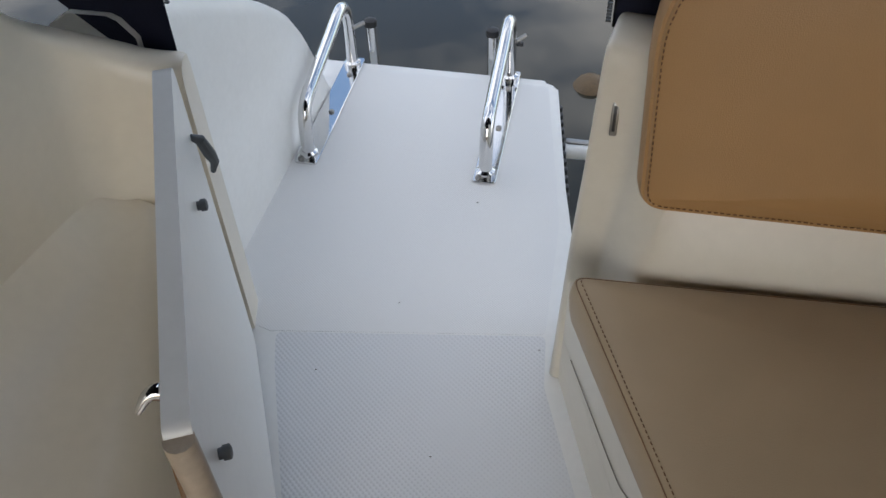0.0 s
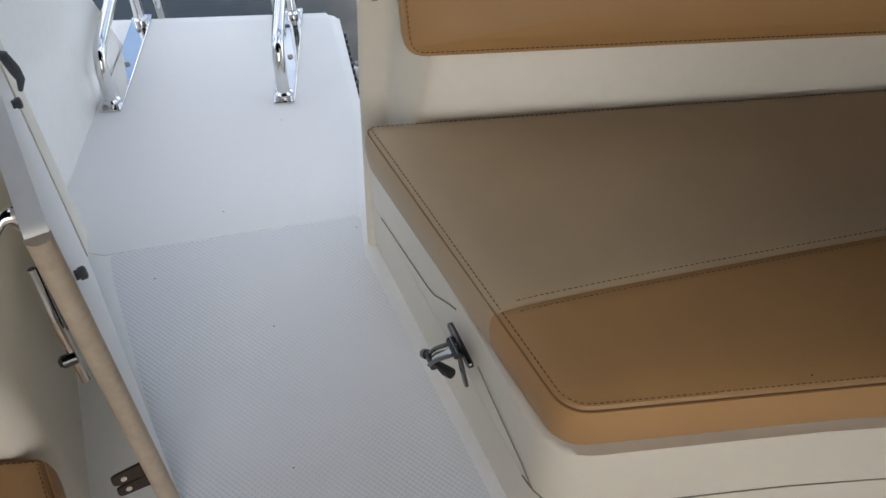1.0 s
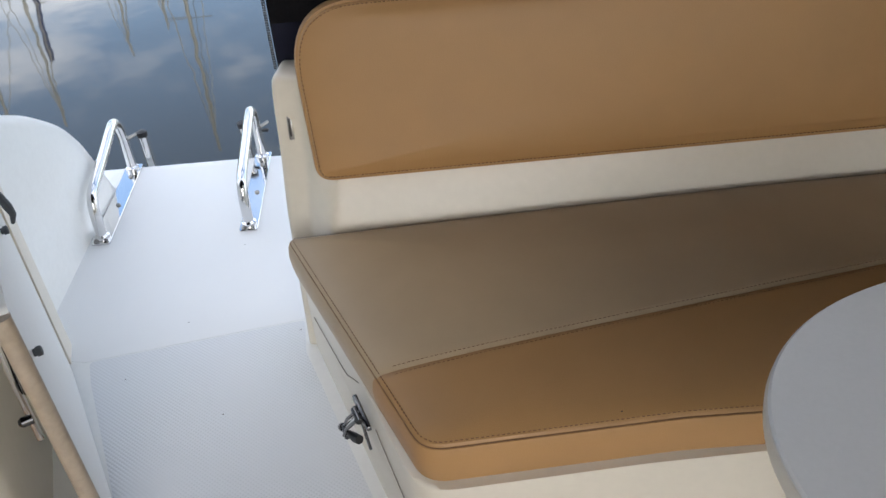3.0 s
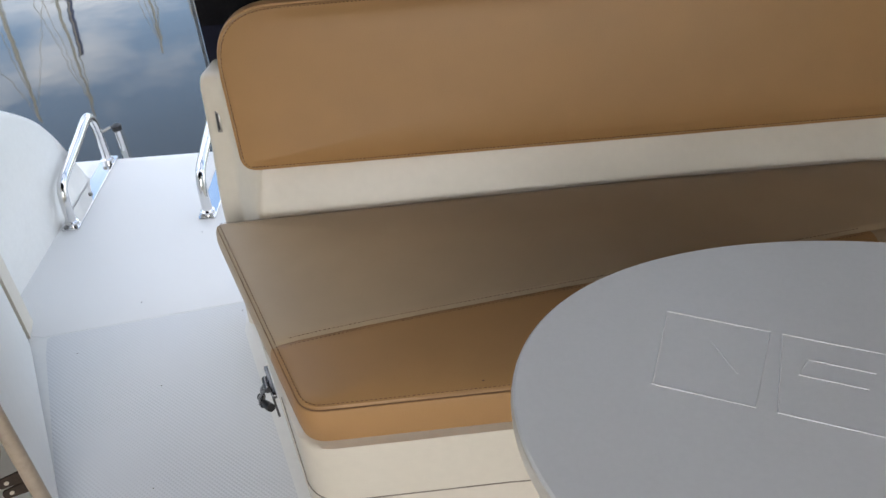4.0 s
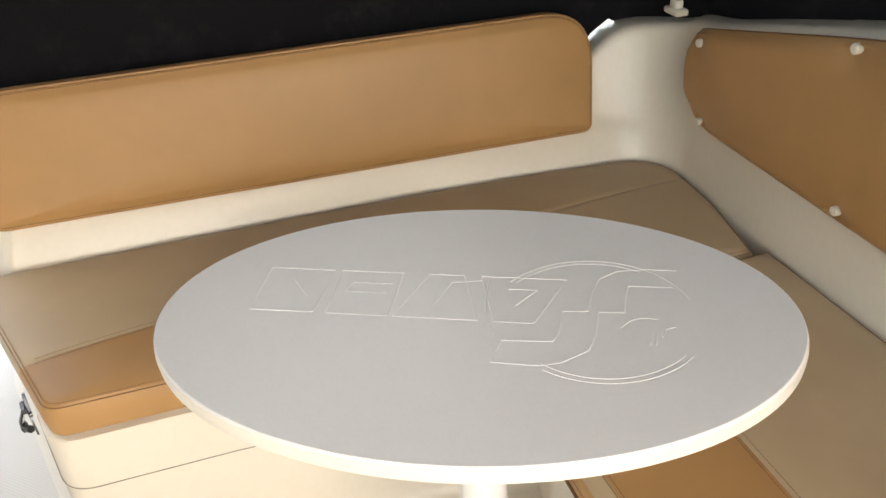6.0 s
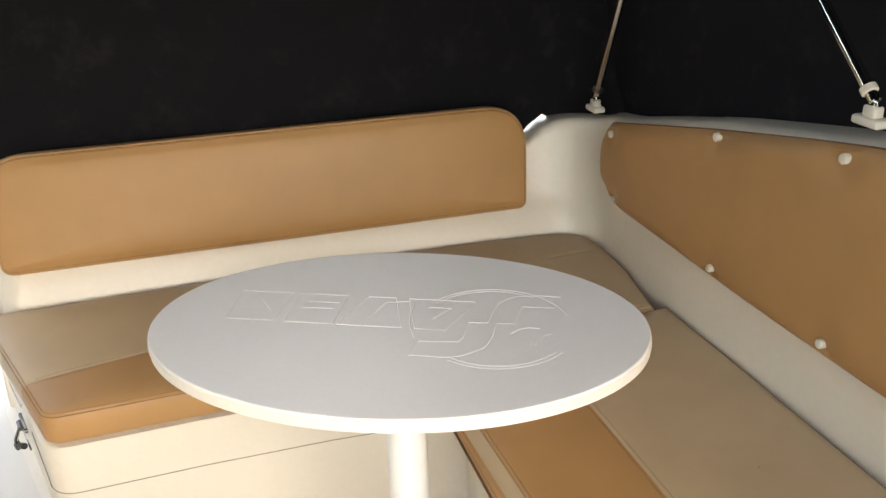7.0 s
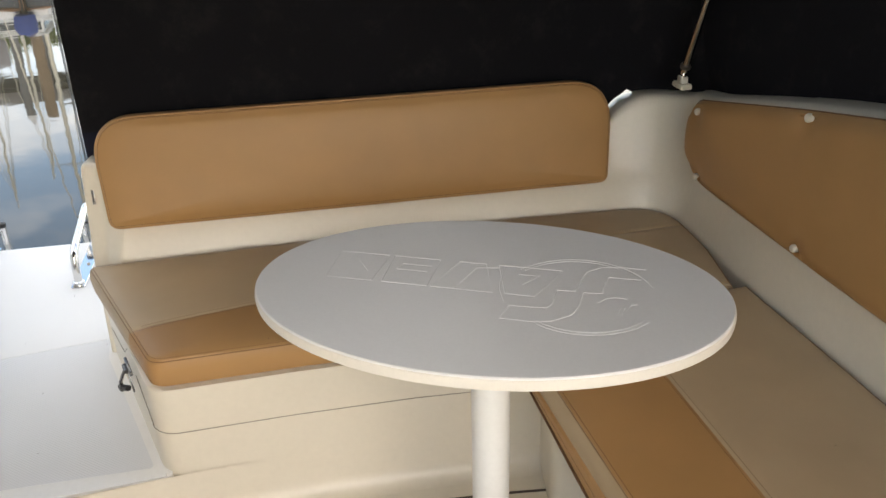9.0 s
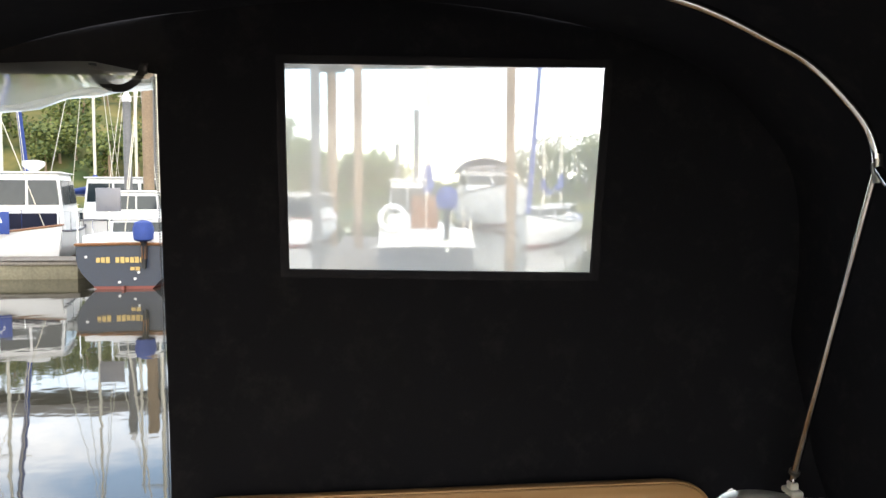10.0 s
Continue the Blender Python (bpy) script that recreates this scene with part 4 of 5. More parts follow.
def bottom(x):
    return even_table([(-0.5, 0.556), (1.28, 0.56), (1.332, 0.565), (1.362, 0.660), (1.425, 0.627), (1.455, 0.612), (1.9, 0.60)], x, 0.004)


def roof_z(x):
    return lerp_table([(-0.9, 1.82), (-0.5, 1.93), (0.35, 2.03), (1.02, 1.965), (1.30, 1.86), (1.46, 1.71), (1.55, 1.58)], x)


WZ0, WZ1 = 1.280, 1.882


def tilt(x, z):
    """The window's fall towards the side, more at its foot."""
    return -(0.0155 + (0.007 - 0.0155) * max(0.0, min(1.0, (z - WZ0) / (WZ1 - WZ0)))) * (x - 0.55) / 0.43
cb = bmesh.new()
def col(f, z):
    if f <= 1:
        return -0.203 + (win_l(z) + 0.203) * f
    if f <= 2:
        return win_l(z) + (win_r(z) - win_l(z)) * (f - 1)
    return win_r(z) + (1.70 - win_r(z)) * (f - 2)


fs = [k / 8 for k in range(8)] + [1 + k / 20 for k in range(20)] + [2 + k / 16 for k in range(17)]
levels = [('b', k / 14) for k in range(15)] + [('w', k / 10) for k in range(1, 11)] + [('t', k / 4) for k in range(1, 5)]
V = []
for kind_, g in levels:
    row = []
    for f in fs:
        zz = WZ0 if kind_ == 'b' else WZ1
        x = col(f, zz if kind_ != 'w' else WZ0 + (WZ1 - WZ0) * g)
        if kind_ == 'b':
            z = bottom(x) + (WZ0 - bottom(x)) * g
        elif kind_ == 'w':
            z = WZ0 + (min(WZ1, roof_z(x) - 0.02) - WZ0) * g
        else:
            a = min(WZ1, roof_z(x) - 0.02)
            z = a + (roof_z(x) + 0.14 - a) * g
        row.append(cb.verts.new((x, panel_y(x) * max(0, 1 - (z - 0.6) / 0.5) + CY * min(1, max(0, (z - 0.6) / 0.5)) + fold(x, z) if z < 1.1 and x > 1.34 else CY + fold(x, z), z)))
    share = g if kind_ == 'b' else 1.0 if kind_ == 'w' else 1 - g
    for v in row:
        v.co.z += tilt(max(0.0, min(1.1, v.co.x)), v.co.z) * share
    V.append(row)
for i in range(len(V) - 1):
    for j in range(len(fs) - 1):
        if levels[i + 1][0] == 'w' and 1 <= fs[j] < 2:
            continue
        cb.faces.new((V[i][j], V[i][j + 1], V[i + 1][j + 1], V[i + 1][j]))
bmesh.ops.solidify(cb, geom=cb.faces[:], thickness=0.003)
part("aft_panel", cb, CANVAS, canopy)
part("hem", bm_grid([[Vector((x, CY - 0.006 + fold(x, z) + (0.002 if k in (0, 3) else 0), z)) for k, z in enumerate((bottom(x) + 0.002, bottom(x) + 0.02, bottom(x) + 0.07, bottom(x) + 0.09))] for x in [-0.2 + 1.50 * q / 60 for q in range(61)]]), NAVY, canopy, "navy hem along the lower edge")

# window frame and pane
def frame_ring(g, off):
    pts = [(win_l(WZ0) + g, WZ0 + g), (win_r(WZ0) - g, WZ0 + g), (win_r(WZ1) - g, WZ1 - g), (win_l(WZ1) + g, WZ1 - g)]
    out = []
    for i, p in enumerate(pts):
        q = pts[(i + 1) % 4]
        for k in range(16):
            x, z = p[0] + (q[0] - p[0]) * k / 16, p[1] + (q[1] - p[1]) * k / 16
            out.append(Vector((x, CY - 0.002 + off + fold(x, z), z + tilt(x, z))))
    return out


win = part("window", bm_grid([frame_ring(-0.004, 0.0), frame_ring(-0.004, -0.006), frame_ring(0.008, -0.008), frame_ring(0.018, -0.006), frame_ring(0.020, -0.002)], True), CANVAS, canopy, "black-bound clear vinyl window")
vm, vn, vl, vb_ = nodes_of("hazy clear vinyl")
vn.remove(vb_)
tr = vn.new("ShaderNodeBsdfRefraction")
tr.inputs["Color"].default_value = (0.62, 0.62, 0.61, 1)
tr.inputs["Roughness"].default_value, tr.inputs["IOR"].default_value = 0.22, 1.03
tl = vn.new("ShaderNodeBsdfTranslucent")
tl.inputs[0].default_value = (0.9, 0.9, 0.88, 1)
gl = vn.new("ShaderNodeBsdfGlossy")
gl.inputs["Roughness"].default_value = 0.1
hz = vn.new("ShaderNodeTexNoise")
hz.inputs["Scale"].default_value, hz.inputs["Detail"].default_value = 6, 6
hr = vn.new("ShaderNodeMapRange")
hr.inputs["To Min"].default_value, hr.inputs["To Max"].default_value = 0.22, 0.31
m1, m2 = vn.new("ShaderNodeAddShader"), vn.new("ShaderNodeMixShader")
m2.inputs[0].default_value = 0.03
vt = vn.new("ShaderNodeTexCoord")
vl.new(vt.outputs["Object"], hz.inputs["Vector"])
vl.new(hz.outputs["Fac"], hr.inputs["Value"])
warm = vn.new("ShaderNodeMix")
warm.data_type, warm.blend_type = 'RGBA', 'MULTIPLY'
warm.inputs["Factor"].default_value = 1.0
warm.inputs["B"].default_value = (1.0, 0.96, 0.88, 1)
vl.new(hr.outputs[0], warm.inputs["A"])
vl.new(warm.outputs["Result"], tl.inputs[0])
vl.new(tr.outputs[0], m1.inputs[0])
vl.new(tl.outputs[0], m1.inputs[1])
vl.new(m1.outputs[0], m2.inputs[1])
vl.new(gl.outputs[0], m2.inputs[2])
vl.new(m2.outputs[0], vn["Material Output"].inputs["Surface"])
VINYL = vm
pane_rows = []
for k in range(13):
    z = WZ0 + 0.015 + (WZ1 - WZ0 - 0.03) * k / 12
    xs = [win_l(z) + 0.015 + (win_r(z) - win_l(z) - 0.03) * j / 18 for j in range(19)]
    pane_rows.append([Vector((x, CY - 0.003 + fold(x, z), z + tilt(x, z))) for x in xs])
pane = part("pane", bm_grid(pane_rows), VINYL, win, "hazy clear vinyl pane")
pane.visible_shadow = False

# roof and side panel
# unseen fore length and starboard side are set to cut daylight in the cockpit
side_prof = [(1.612, 0.62), (1.612, 0.9), (1.602, 1.3), (1.56, 1.56), (1.47, 1.70), (1.30, 1.845), (1.02, 1.955), (0.68, 2.02), (0.35, 2.04), (0.0, 2.02), (-0.3, 1.985), (-0.6, 1.91), (-0.88, 1.78), (-0.98, 1.62), (-1.02, 1.30), (-1.035, 0.9), (-1.035, 0.66)]
rows = []
for k in range(36):
    y = CY + 0.004 - 2.95 * k / 35
    rise = 0.10 * math.sin(min(1, (CY - y) / 1.6) * math.pi / 2)
    row = []
    for v in catmull([(a, 0, b) for a, b in side_prof], 4):
        zz = v.z + (rise if v.z > 1.5 else rise * max(0, v.z - 0.9) / 0.6)
        low = 0.10 * max(0, min(1, (1.2 - v.z) / 0.5)) * max(0, min(1.6, CY - y))
        inw = even_table([(-0.9, -0.045), (-0.4, -0.040), (0.0, -0.036), (0.4, -0.025), (0.7, 0.01), (1.6, 0.05), (3.5, 0.05)], -y) * max(0, min(1, (1.5 - v.z) / 0.4)) if v.x > 1.0 else 0
        row.append(Vector((v.x + inw + fold(y, v.z) * 1.2, y, zz + low)))
    rows.append(row)
rb = bm_grid(rows)
bmesh.ops.solidify(rb, geom=rb.faces[:], thickness=0.003)
part("roof_panel", rb, CANVAS, canopy)
# flap over the doorway and the starboard corner panel
part("door_header", bm_grid([[Vector((x, CY + fold(x, z), z)) for x in [-1.0 + 0.82 * k / 16 for k in range(17)]] for z in (1.845, 1.88, 1.93, 2.0, 2.14)]), CANVAS, canopy)
crn = bm_grid([[Vector((xx, 0.63 + fold(xx, z), z)) for xx in [-0.760 - 0.27 * (1 - (k / 8)) for k in range(9)]] for z in [0.468 + 1.412 * j / 24 for j in range(25)]])
for v in crn.verts:
    if v.co.z < 0.70:
        v.co.z = max(v.co.z, 0.468 + 0.050 * max(0, (-0.805 - v.co.x) / 0.07) ** 1.2)
bmesh.ops.solidify(crn, geom=crn.faces[:], thickness=0.003)
part("corner_panel", crn, NAVY, canopy)
# zips: a tape with teeth along both sides of the doorway
for x0, sgn in ((-0.206, -1), (-0.758, 1)):
    zb = bmesh.new()
    for k in range(290):
        z = 0.565 + k * 0.0044
        yy = (CY if sgn < 0 else 0.63) + fold(x0, z)
        c0 = Vector((x0 + sgn * 0.002, yy, z))
        vs = [zb.verts.new(c0 + Vector((a, b, c_))) for a in (-0.003, 0.003) for b in (-0.002, 0.002) for c_ in (-0.0013, 0.0013)]
        for f in ((0, 1, 3, 2), (4, 6, 7, 5), (0, 4, 5, 1), (2, 3, 7, 6), (0, 2, 6, 4), (1, 5, 7, 3)):
            zb.faces.new([vs[q] for q in f])
    part("zip_teeth", zb, GREY_PL, canopy, "zip teeth", smooth=0)

# ---- canopy frame ----
hoop = thing("bimini_hoop", (1.5, 0.2, 0.7), "stainless bimini hoop with two struts on plastic feet", "bimini hoop")
J = Vector((1.515, 0.19, 1.557))
archp = [J + Vector((0.01, 0.0, -0.03)), J, (1.506, 0.19, 1.61), (1.470, 0.19, 1.675), (1.374, 0.19, 1.773), (1.28, 0.19, 1.832), (1.048, 0.19, 1.932), (0.68, 0.19, 2.005), (0.35, 0.19, 2.03), (-0.1, 0.19, 2.02), (-0.55, 0.19, 1.93), (-0.85, 0.19, 1.80), (-0.93, 0.19, 1.6), (-0.95, 0.19, 0.75)]
part("hoop", bm_tube(catmull(archp, 6), 0.011, 14), STEEL, hoop)
for nm, foot in (("aft_strut", Vector((1.480, 0.488, 0.732))), ("fore_strut", Vector((1.507, -0.512, 0.948)))):
    s = part(nm, bm_tube([foot, foot.lerp(J, 0.5), J], 0.010, 14), STEEL, hoop)
    part("end_fitting", bm_tube([foot.lerp(J, 0.018), foot.lerp(J, 0.020), foot.lerp(J, 0.032), foot.lerp(J, 0.034)], [0.010, 0.0145, 0.0145, 0.010], 14), IVORY if nm == "fore_strut" else DULL, s)
    part("fork", bm_box((0.012, 0.024, 0.03), foot + Vector((0, 0, -0.012)), 0.003), STEEL, s)
    part("foot", join(bm_box((0.034, 0.062, 0.016), foot + Vector((0, 0, -0.034)), 0.005, 3), bm_box((0.022, 0.03, 0.03), foot + Vector((0, 0, -0.022)), 0.005, 3)), IVORY, s, "ivory plastic deck foot")
part("joint", bm_tube([J + Vector((0, 0, 0.03)), J, J + Vector((0.004, 0.0, -0.035))], [0.0122, 0.0128, 0.012], 14), DULL, hoop)

# ---- rolled-up clear door and its strap ----
curtain = thing("rolled_door_curtain", (-0.45, 0.65, 1.80), "clear vinyl door curtain rolled up under the canopy edge", "door curtain")
rows = []
for k in range(25):
    x = -0.95 + 0.745 * k / 24
    top = 1.875 - 0.03 * max(0, (x + 0.36) / 0.15)
    low = lerp_table([(-0.95, 1.70), (-0.58, 1.748), (-0.36, 1.79), (-0.205, 1.808)], x)
    rows.append([Vector((x, 0.655 + 0.012 * math.sin(x * 17 + q * 0.8) - 0.03 * math.sin(q / 7 * math.pi), low + (top - low) * q / 7)) for q in range(8)])
cu = part("sheet", bm_grid(rows), VINYL, curtain, "folded grey clear vinyl")
cu.visible_shadow = False
rl = [Vector((-0.95 + 0.745 * k / 20, 0.645, lerp_table([(-0.95, 1.70), (-0.58, 1.748), (-0.36, 1.79), (-0.205, 1.808)], -0.95 + 0.745 * k / 20) + 0.004)) for k in range(21)]
part("roll", bm_tube(rl, [0.012 + 0.003 * math.sin(k * 1.7) for k in range(21)], 10), VINYL, curtain)
strap = thing("curtain_strap", (-0.29, 0.64, 1.84), "black webbing strap holding the rolled curtain", "strap")
sw = []
for k in range(25):
    a = math.pi + math.pi * k / 24
    for_c = Vector((-0.288 + 0.066 * math.cos(a), 0.632 + 0.01 * math.sin(a * 2), 1.868 + 0.066 * math.sin(a)))
    nr = Vector((math.cos(a), 0, math.sin(a)))
    sw.append([for_c + nr * r_ + Vector((0, d_, 0)) for r_, d_ in ((-0.010, -0.002), (0.010, -0.002), (0.010, 0.002), (-0.010, 0.002))])
part("webbing", bm_grid(sw, True), BLACK, strap)
part("buckle", bm_box((0.02, 0.012, 0.024), (-0.225, 0.63, 1.850), 0.003), BLACK, strap)

# ---- grit ----
gb_ = bmesh.new()
for x, y, z in ((-0.386, 0.379, 0.0), (-0.252, 0.60, 0.003), (-0.50, 0.66, 0.004), (-0.60, 0.50, 0.001), (-0.34, 0.12, -0.007), (-0.41, 0.93, 0.010), (0.267, 0.0, 0.3185), (1.30, -0.62, 0.3165), (0.10, -0.27, SOLE + 0.001), (0.33, -0.2, SOLE + 0.001), (0.55, -0.33, SOLE + 0.001)):
    bm_tube([(x - 0.0014, y, z), (x, y + 0.0005, z + 0.0007), (x + 0.0016, y + 0.0009, z)], [0.0004, 0.0009, 0.0003], 6, gb_)
tagged(part("grit", gb_, SEAL), "small dark specks of grit on floor and cushions", "grit", kind="stuff")

# ---- water ----
wm, wn_, wl_, wb = nodes_of("harbour water")
wb.inputs["Base Color"].default_value = (0.035, 0.032, 0.022, 1)
wb.inputs["Roughness"].default_value = 0.03
wb.inputs["IOR"].default_value = 1.33
wb.inputs["Specular IOR Level"].default_value = 0.7
wt = wn_.new("ShaderNodeTexCoord")
w1 = wn_.new("ShaderNodeTexNoise")
w1.inputs["Scale"].default_value, w1.inputs["Detail"].default_value = 1.3, 3
wbp = wn_.new("ShaderNodeBump")
wbp.inputs["Strength"].default_value, wbp.inputs["Distance"].default_value = 0.10, 0.03
wl_.new(wt.outputs["Object"], w1.inputs["Vector"])
wl_.new(w1.outputs["Fac"], wbp.inputs["Height"])
wl_.new(wbp.outputs[0], wb.inputs["Normal"])
water = bmesh.new()
bmesh.ops.create_grid(water, x_segments=2, y_segments=2, size=900)
bmesh.ops.translate(water, vec=(0, 0, WATER), verts=water.verts)
tagged(part("water", water, wm, smooth=0), "calm brown harbour water with mirrored sky", "water", kind="structure")

# ---- the harbour beyond ----
GEL = surface("boat white", (0.78, 0.78, 0.76), 0.35, vary=0.08, scale=1.2, fine=30, bump=0, stain=(0.5, 0.46, 0.38), stain_amount=0.3)
NAVY_HULL = surface("navy hull paint", (0.017, 0.030, 0.058), 0.4, vary=0.25, scale=1.5, fine=20, bump=0, coat=0.1)
BLUE = surface("blue cloth cover", (0.03, 0.07, 0.30), 0.7, vary=0.25, scale=5, fine=40, bump=0.3)
PALE_BLUE = surface("faded violet-blue sail cover", (0.20, 0.21, 0.38), 0.75, vary=0.2, scale=3, fine=30)
RED = surface("red boot stripe", (0.22, 0.05, 0.035), 0.5, vary=0.2)
VARNISH = surface("varnished wood", (0.28, 0.12, 0.045), 0.4, vary=0.3, scale=8, fine=60)
GLASS_DARK = surface("dark boat glass", (0.02, 0.03, 0.035), 0.08, vary=0.2, bump=0)
ALU = surface("mast aluminium", (0.62, 0.58, 0.48), 0.4, 0.6, vary=0.15, scale=2)
PILE_GREY = surface("weathered grey pile", (0.22, 0.22, 0.22), 0.8, vary=0.35, scale=2, fine=20)
PILE_BROWN = surface("brown timber pile", (0.38, 0.27, 0.17), 0.8, vary=0.35, scale=2, fine=20)
TIMBER = surface("weathered pontoon timber", (0.26, 0.23, 0.19), 0.85, vary=0.35, scale=6, fine=30)
FLOAT = surface("algae-stained concrete float", (0.30, 0.27, 0.18), 0.9, vary=0.4, scale=3, fine=15)
STEEL_GREY = surface("bridge steel", (0.20, 0.19, 0.18), 0.7, vary=0.2, scale=0.6)
GOLD = surface("gold lettering paint", (0.60, 0.42, 0.14), 0.4, vary=0.1)
SOLAR = surface("solar panel face", (0.20, 0.20, 0.22), 0.3, vary=0.15)
ROPE = surface("pale rope", (0.55, 0.5, 0.4), 0.9, vary=0.2)


def placed(ob, m):
    ob.matrix_basis = m
    return ob


def lpart(name, bm, material, parent, label="", smooth=40):
    """A part in its thing's own metres."""
    bmesh.ops.recalc_face_normals(bm, faces=bm.faces)
    me = bpy.data.meshes.new(name)
    bm.to_mesh(me)
    bm.free()
    me.materials.append(material)
    me.shade_smooth()
    me.set_sharp_from_angle(angle=radians(smooth))
    ob = new(name, me)
    ob.parent = parent
    if label:
        ob["label"] = label
    return ob


def station(s, L, B, F, tw):
    """Half-beam and deck height at s, from stern 0 to bow 1."""
    b = B / 2 * (tw + (1 - tw) * math.sin(min(1, s / 0.45) * math.pi / 2)) * max(0.02, 1 - max(0, (s - 0.45) / 0.55) ** 2.2)
    return b, F * (1 - 0.12 * math.sin(s * math.pi) + 0.30 * s * s)


def hull_skin(L, B, F, tw, z_lo=0.0, z_hi=1.0, grow=0.0):
    rows = []
    for k in range(21):
        s = k / 20
        b, f = station(s, L, B, F, tw)
        half = []
        for q in range(9):
            a = z_lo + (z_hi - z_lo) * q / 8
            w = b * min(1.0, 0.30 + 0.70 * math.sin(min(1, a / 0.75) * math.pi / 2)) + grow
            half.append((w, -0.22 + (f + 0.22) * a))
        y = s * L - 0.10 * math.sin(s * math.pi)
        rows.append([Vector((-w, y + 0.08 * L * s * z * 0.3, z)) for w, z in half[::-1]] + [Vector((w, y + 0.08 * L * s * z * 0.3, z)) for w, z in half])
    return rows


def boat(name, label, L, B, F, tw, paint, m, stripe=None):
    t = thing(name, (0, 0, 0), label, "boat")
    bm = bm_grid(hull_skin(L, B, F, tw))
    bm.verts.ensure_lookup_table()
    bm.faces.new([bm.verts[k] for k in range(18)])
    lpart("hull", bm, paint, t)
    deck = []
    for k in range(21):
        b, f = station(k / 20, L, B, F, tw)
        y = k / 20 * L - 0.10 * math.sin(k / 20 * math.pi)
        z = f - 0.02
        deck.append([Vector((-b * 0.97, y + 0.024 * L * (k / 20) * f, z)), Vector((0, y + 0.024 * L * (k / 20) * f, z + 0.05)), Vector((b * 0.97, y + 0.024 * L * (k / 20) * f, z))])
    lpart("deck", bm_grid(deck), GEL, t)
    if stripe:
        for sg in (-1, 1):
            pts = []
            for k in range(21):
                b, f = station(k / 20, L, B, F, tw)
                pts.append(Vector((sg * (b + 0.01), k / 20 * L - 0.10 * math.sin(k / 20 * math.pi) + 0.024 * L * (k / 20) * f, f + 0.01)))
            lpart("rubbing_strake", bm_tube(pts, 0.03, 6), stripe, t)
        b, f = station(0, L, B, F, tw)
        lpart("rubbing_strake", bm_tube([(-b, -0.01, f + 0.01), (0, -0.03, f + 0.03), (b, -0.01, f + 0.01)], 0.035, 6), stripe, t)
        rows = hull_skin(L, B, F, tw, 0.16, 0.24, 0.012)
        rows = [[v + Vector((0, -0.012 if i == 0 else 0, 0)) for v in r] for i, r in enumerate(rows)]
        bs = bm_grid(rows)
        bs.verts.ensure_lookup_table()
        bs.faces.new([bs.verts[k] for k in range(18)])
        lpart("boot_stripe", bs, RED, t)
    t.matrix_basis = m
    return t


def house(t, x, y0, y1, w, z0, z1, rake=0.3, rake_aft=0.05, panes=True, name="cabin"):
    """A cabin with sloping ends, a roof with an overhang and dark panes."""
    bm = bmesh.new()
    inn = 0.10 * (z1 - z0)
    lo = [(-w / 2, y0), (w / 2, y0), (w / 2, y1), (-w / 2, y1)]
    hi = [(-w / 2 + inn, y0 + rake_aft), (w / 2 - inn, y0 + rake_aft), (w / 2 - inn, y1 - rake), (-w / 2 + inn, y1 - rake)]
    a = [bm.verts.new((x + p, q, z0)) for p, q in lo]
    b = [bm.verts.new((x + p, q, z1)) for p, q in hi]
    for k in range(4):
        bm.faces.new((a[k], a[(k + 1) % 4], b[(k + 1) % 4], b[k]))
    bm.faces.new(b)
    bmesh.ops.bevel(bm, geom=bm.edges[:], offset=0.03, segments=2, affect='EDGES')
    cab = lpart(name, bm, GEL, t)
    ov = 0.08
    lpart("roof", bm_box((w - 2 * inn + 2 * ov, (y1 - rake) - (y0 + rake_aft) + 2 * ov, 0.05), (x, (y0 + rake_aft + y1 - rake) / 2, z1 + 0.02), 0.02), GEL, cab)
    if panes:
        def quad(p, q, r, s, n):
            g = bmesh.new()
            f = g.faces.new([g.verts.new(Vector(v) + Vector(n) * 0.012) for v in (p, q, r, s)])
            r_ = bmesh.ops.extrude_face_region(g, geom=[f])
            bmesh.ops.translate(g, vec=Vector(n) * 0.012, verts=[v for v in r_["geom"] if isinstance(v, bmesh.types.BMVert)])
            lpart("pane", g, GLASS_DARK, cab, "dark window pane")
        H = z1 - z0
        za, zb = z0 + 0.45 * H, z0 + 0.88 * H
        fa, fb = 0.45, 0.88
        for k in range(2):
            u0, u1 = (-0.46 + 0.48 * k), (-0.02 + 0.48 * k)
            wa, wb = w - 2 * inn * fa, w - 2 * inn * fb
            quad((x + u0 * wa, y0 + rake_aft * fa, za), (x + u1 * wa, y0 + rake_aft * fa, za), (x + u1 * wb, y0 + rake_aft * fb, zb), (x + u0 * wb, y0 + rake_aft * fb, zb), (0, -1, 0))
            quad((x + u0 * wa, y1 - rake * fa, za), (x + u1 * wa, y1 - rake * fa, za), (x + u1 * wb, y1 - rake * fb, zb), (x + u0 * wb, y1 - rake * fb, zb), (0, 1, 0.3))
        for sg in (-1, 1):
            for k in range(2):
                g0, g1 = 0.06 + 0.46 * k, 0.48 + 0.46 * k
                ya0, ya1 = y0 + (y1 - y0) * g0, y0 + (y1 - y0) * g1
                sh = -rake * 0.5 if k else 0
                quad((x + sg * (w / 2 - inn * fa), ya0, za), (x + sg * (w / 2 - inn * fa), ya1 + sh * 0.4, za), (x + sg * (w / 2 - inn * fb), ya1 + sh, zb), (x + sg * (w / 2 - inn * fb), ya0 + 0.03, zb), (sg, 0, 0))
    return cab


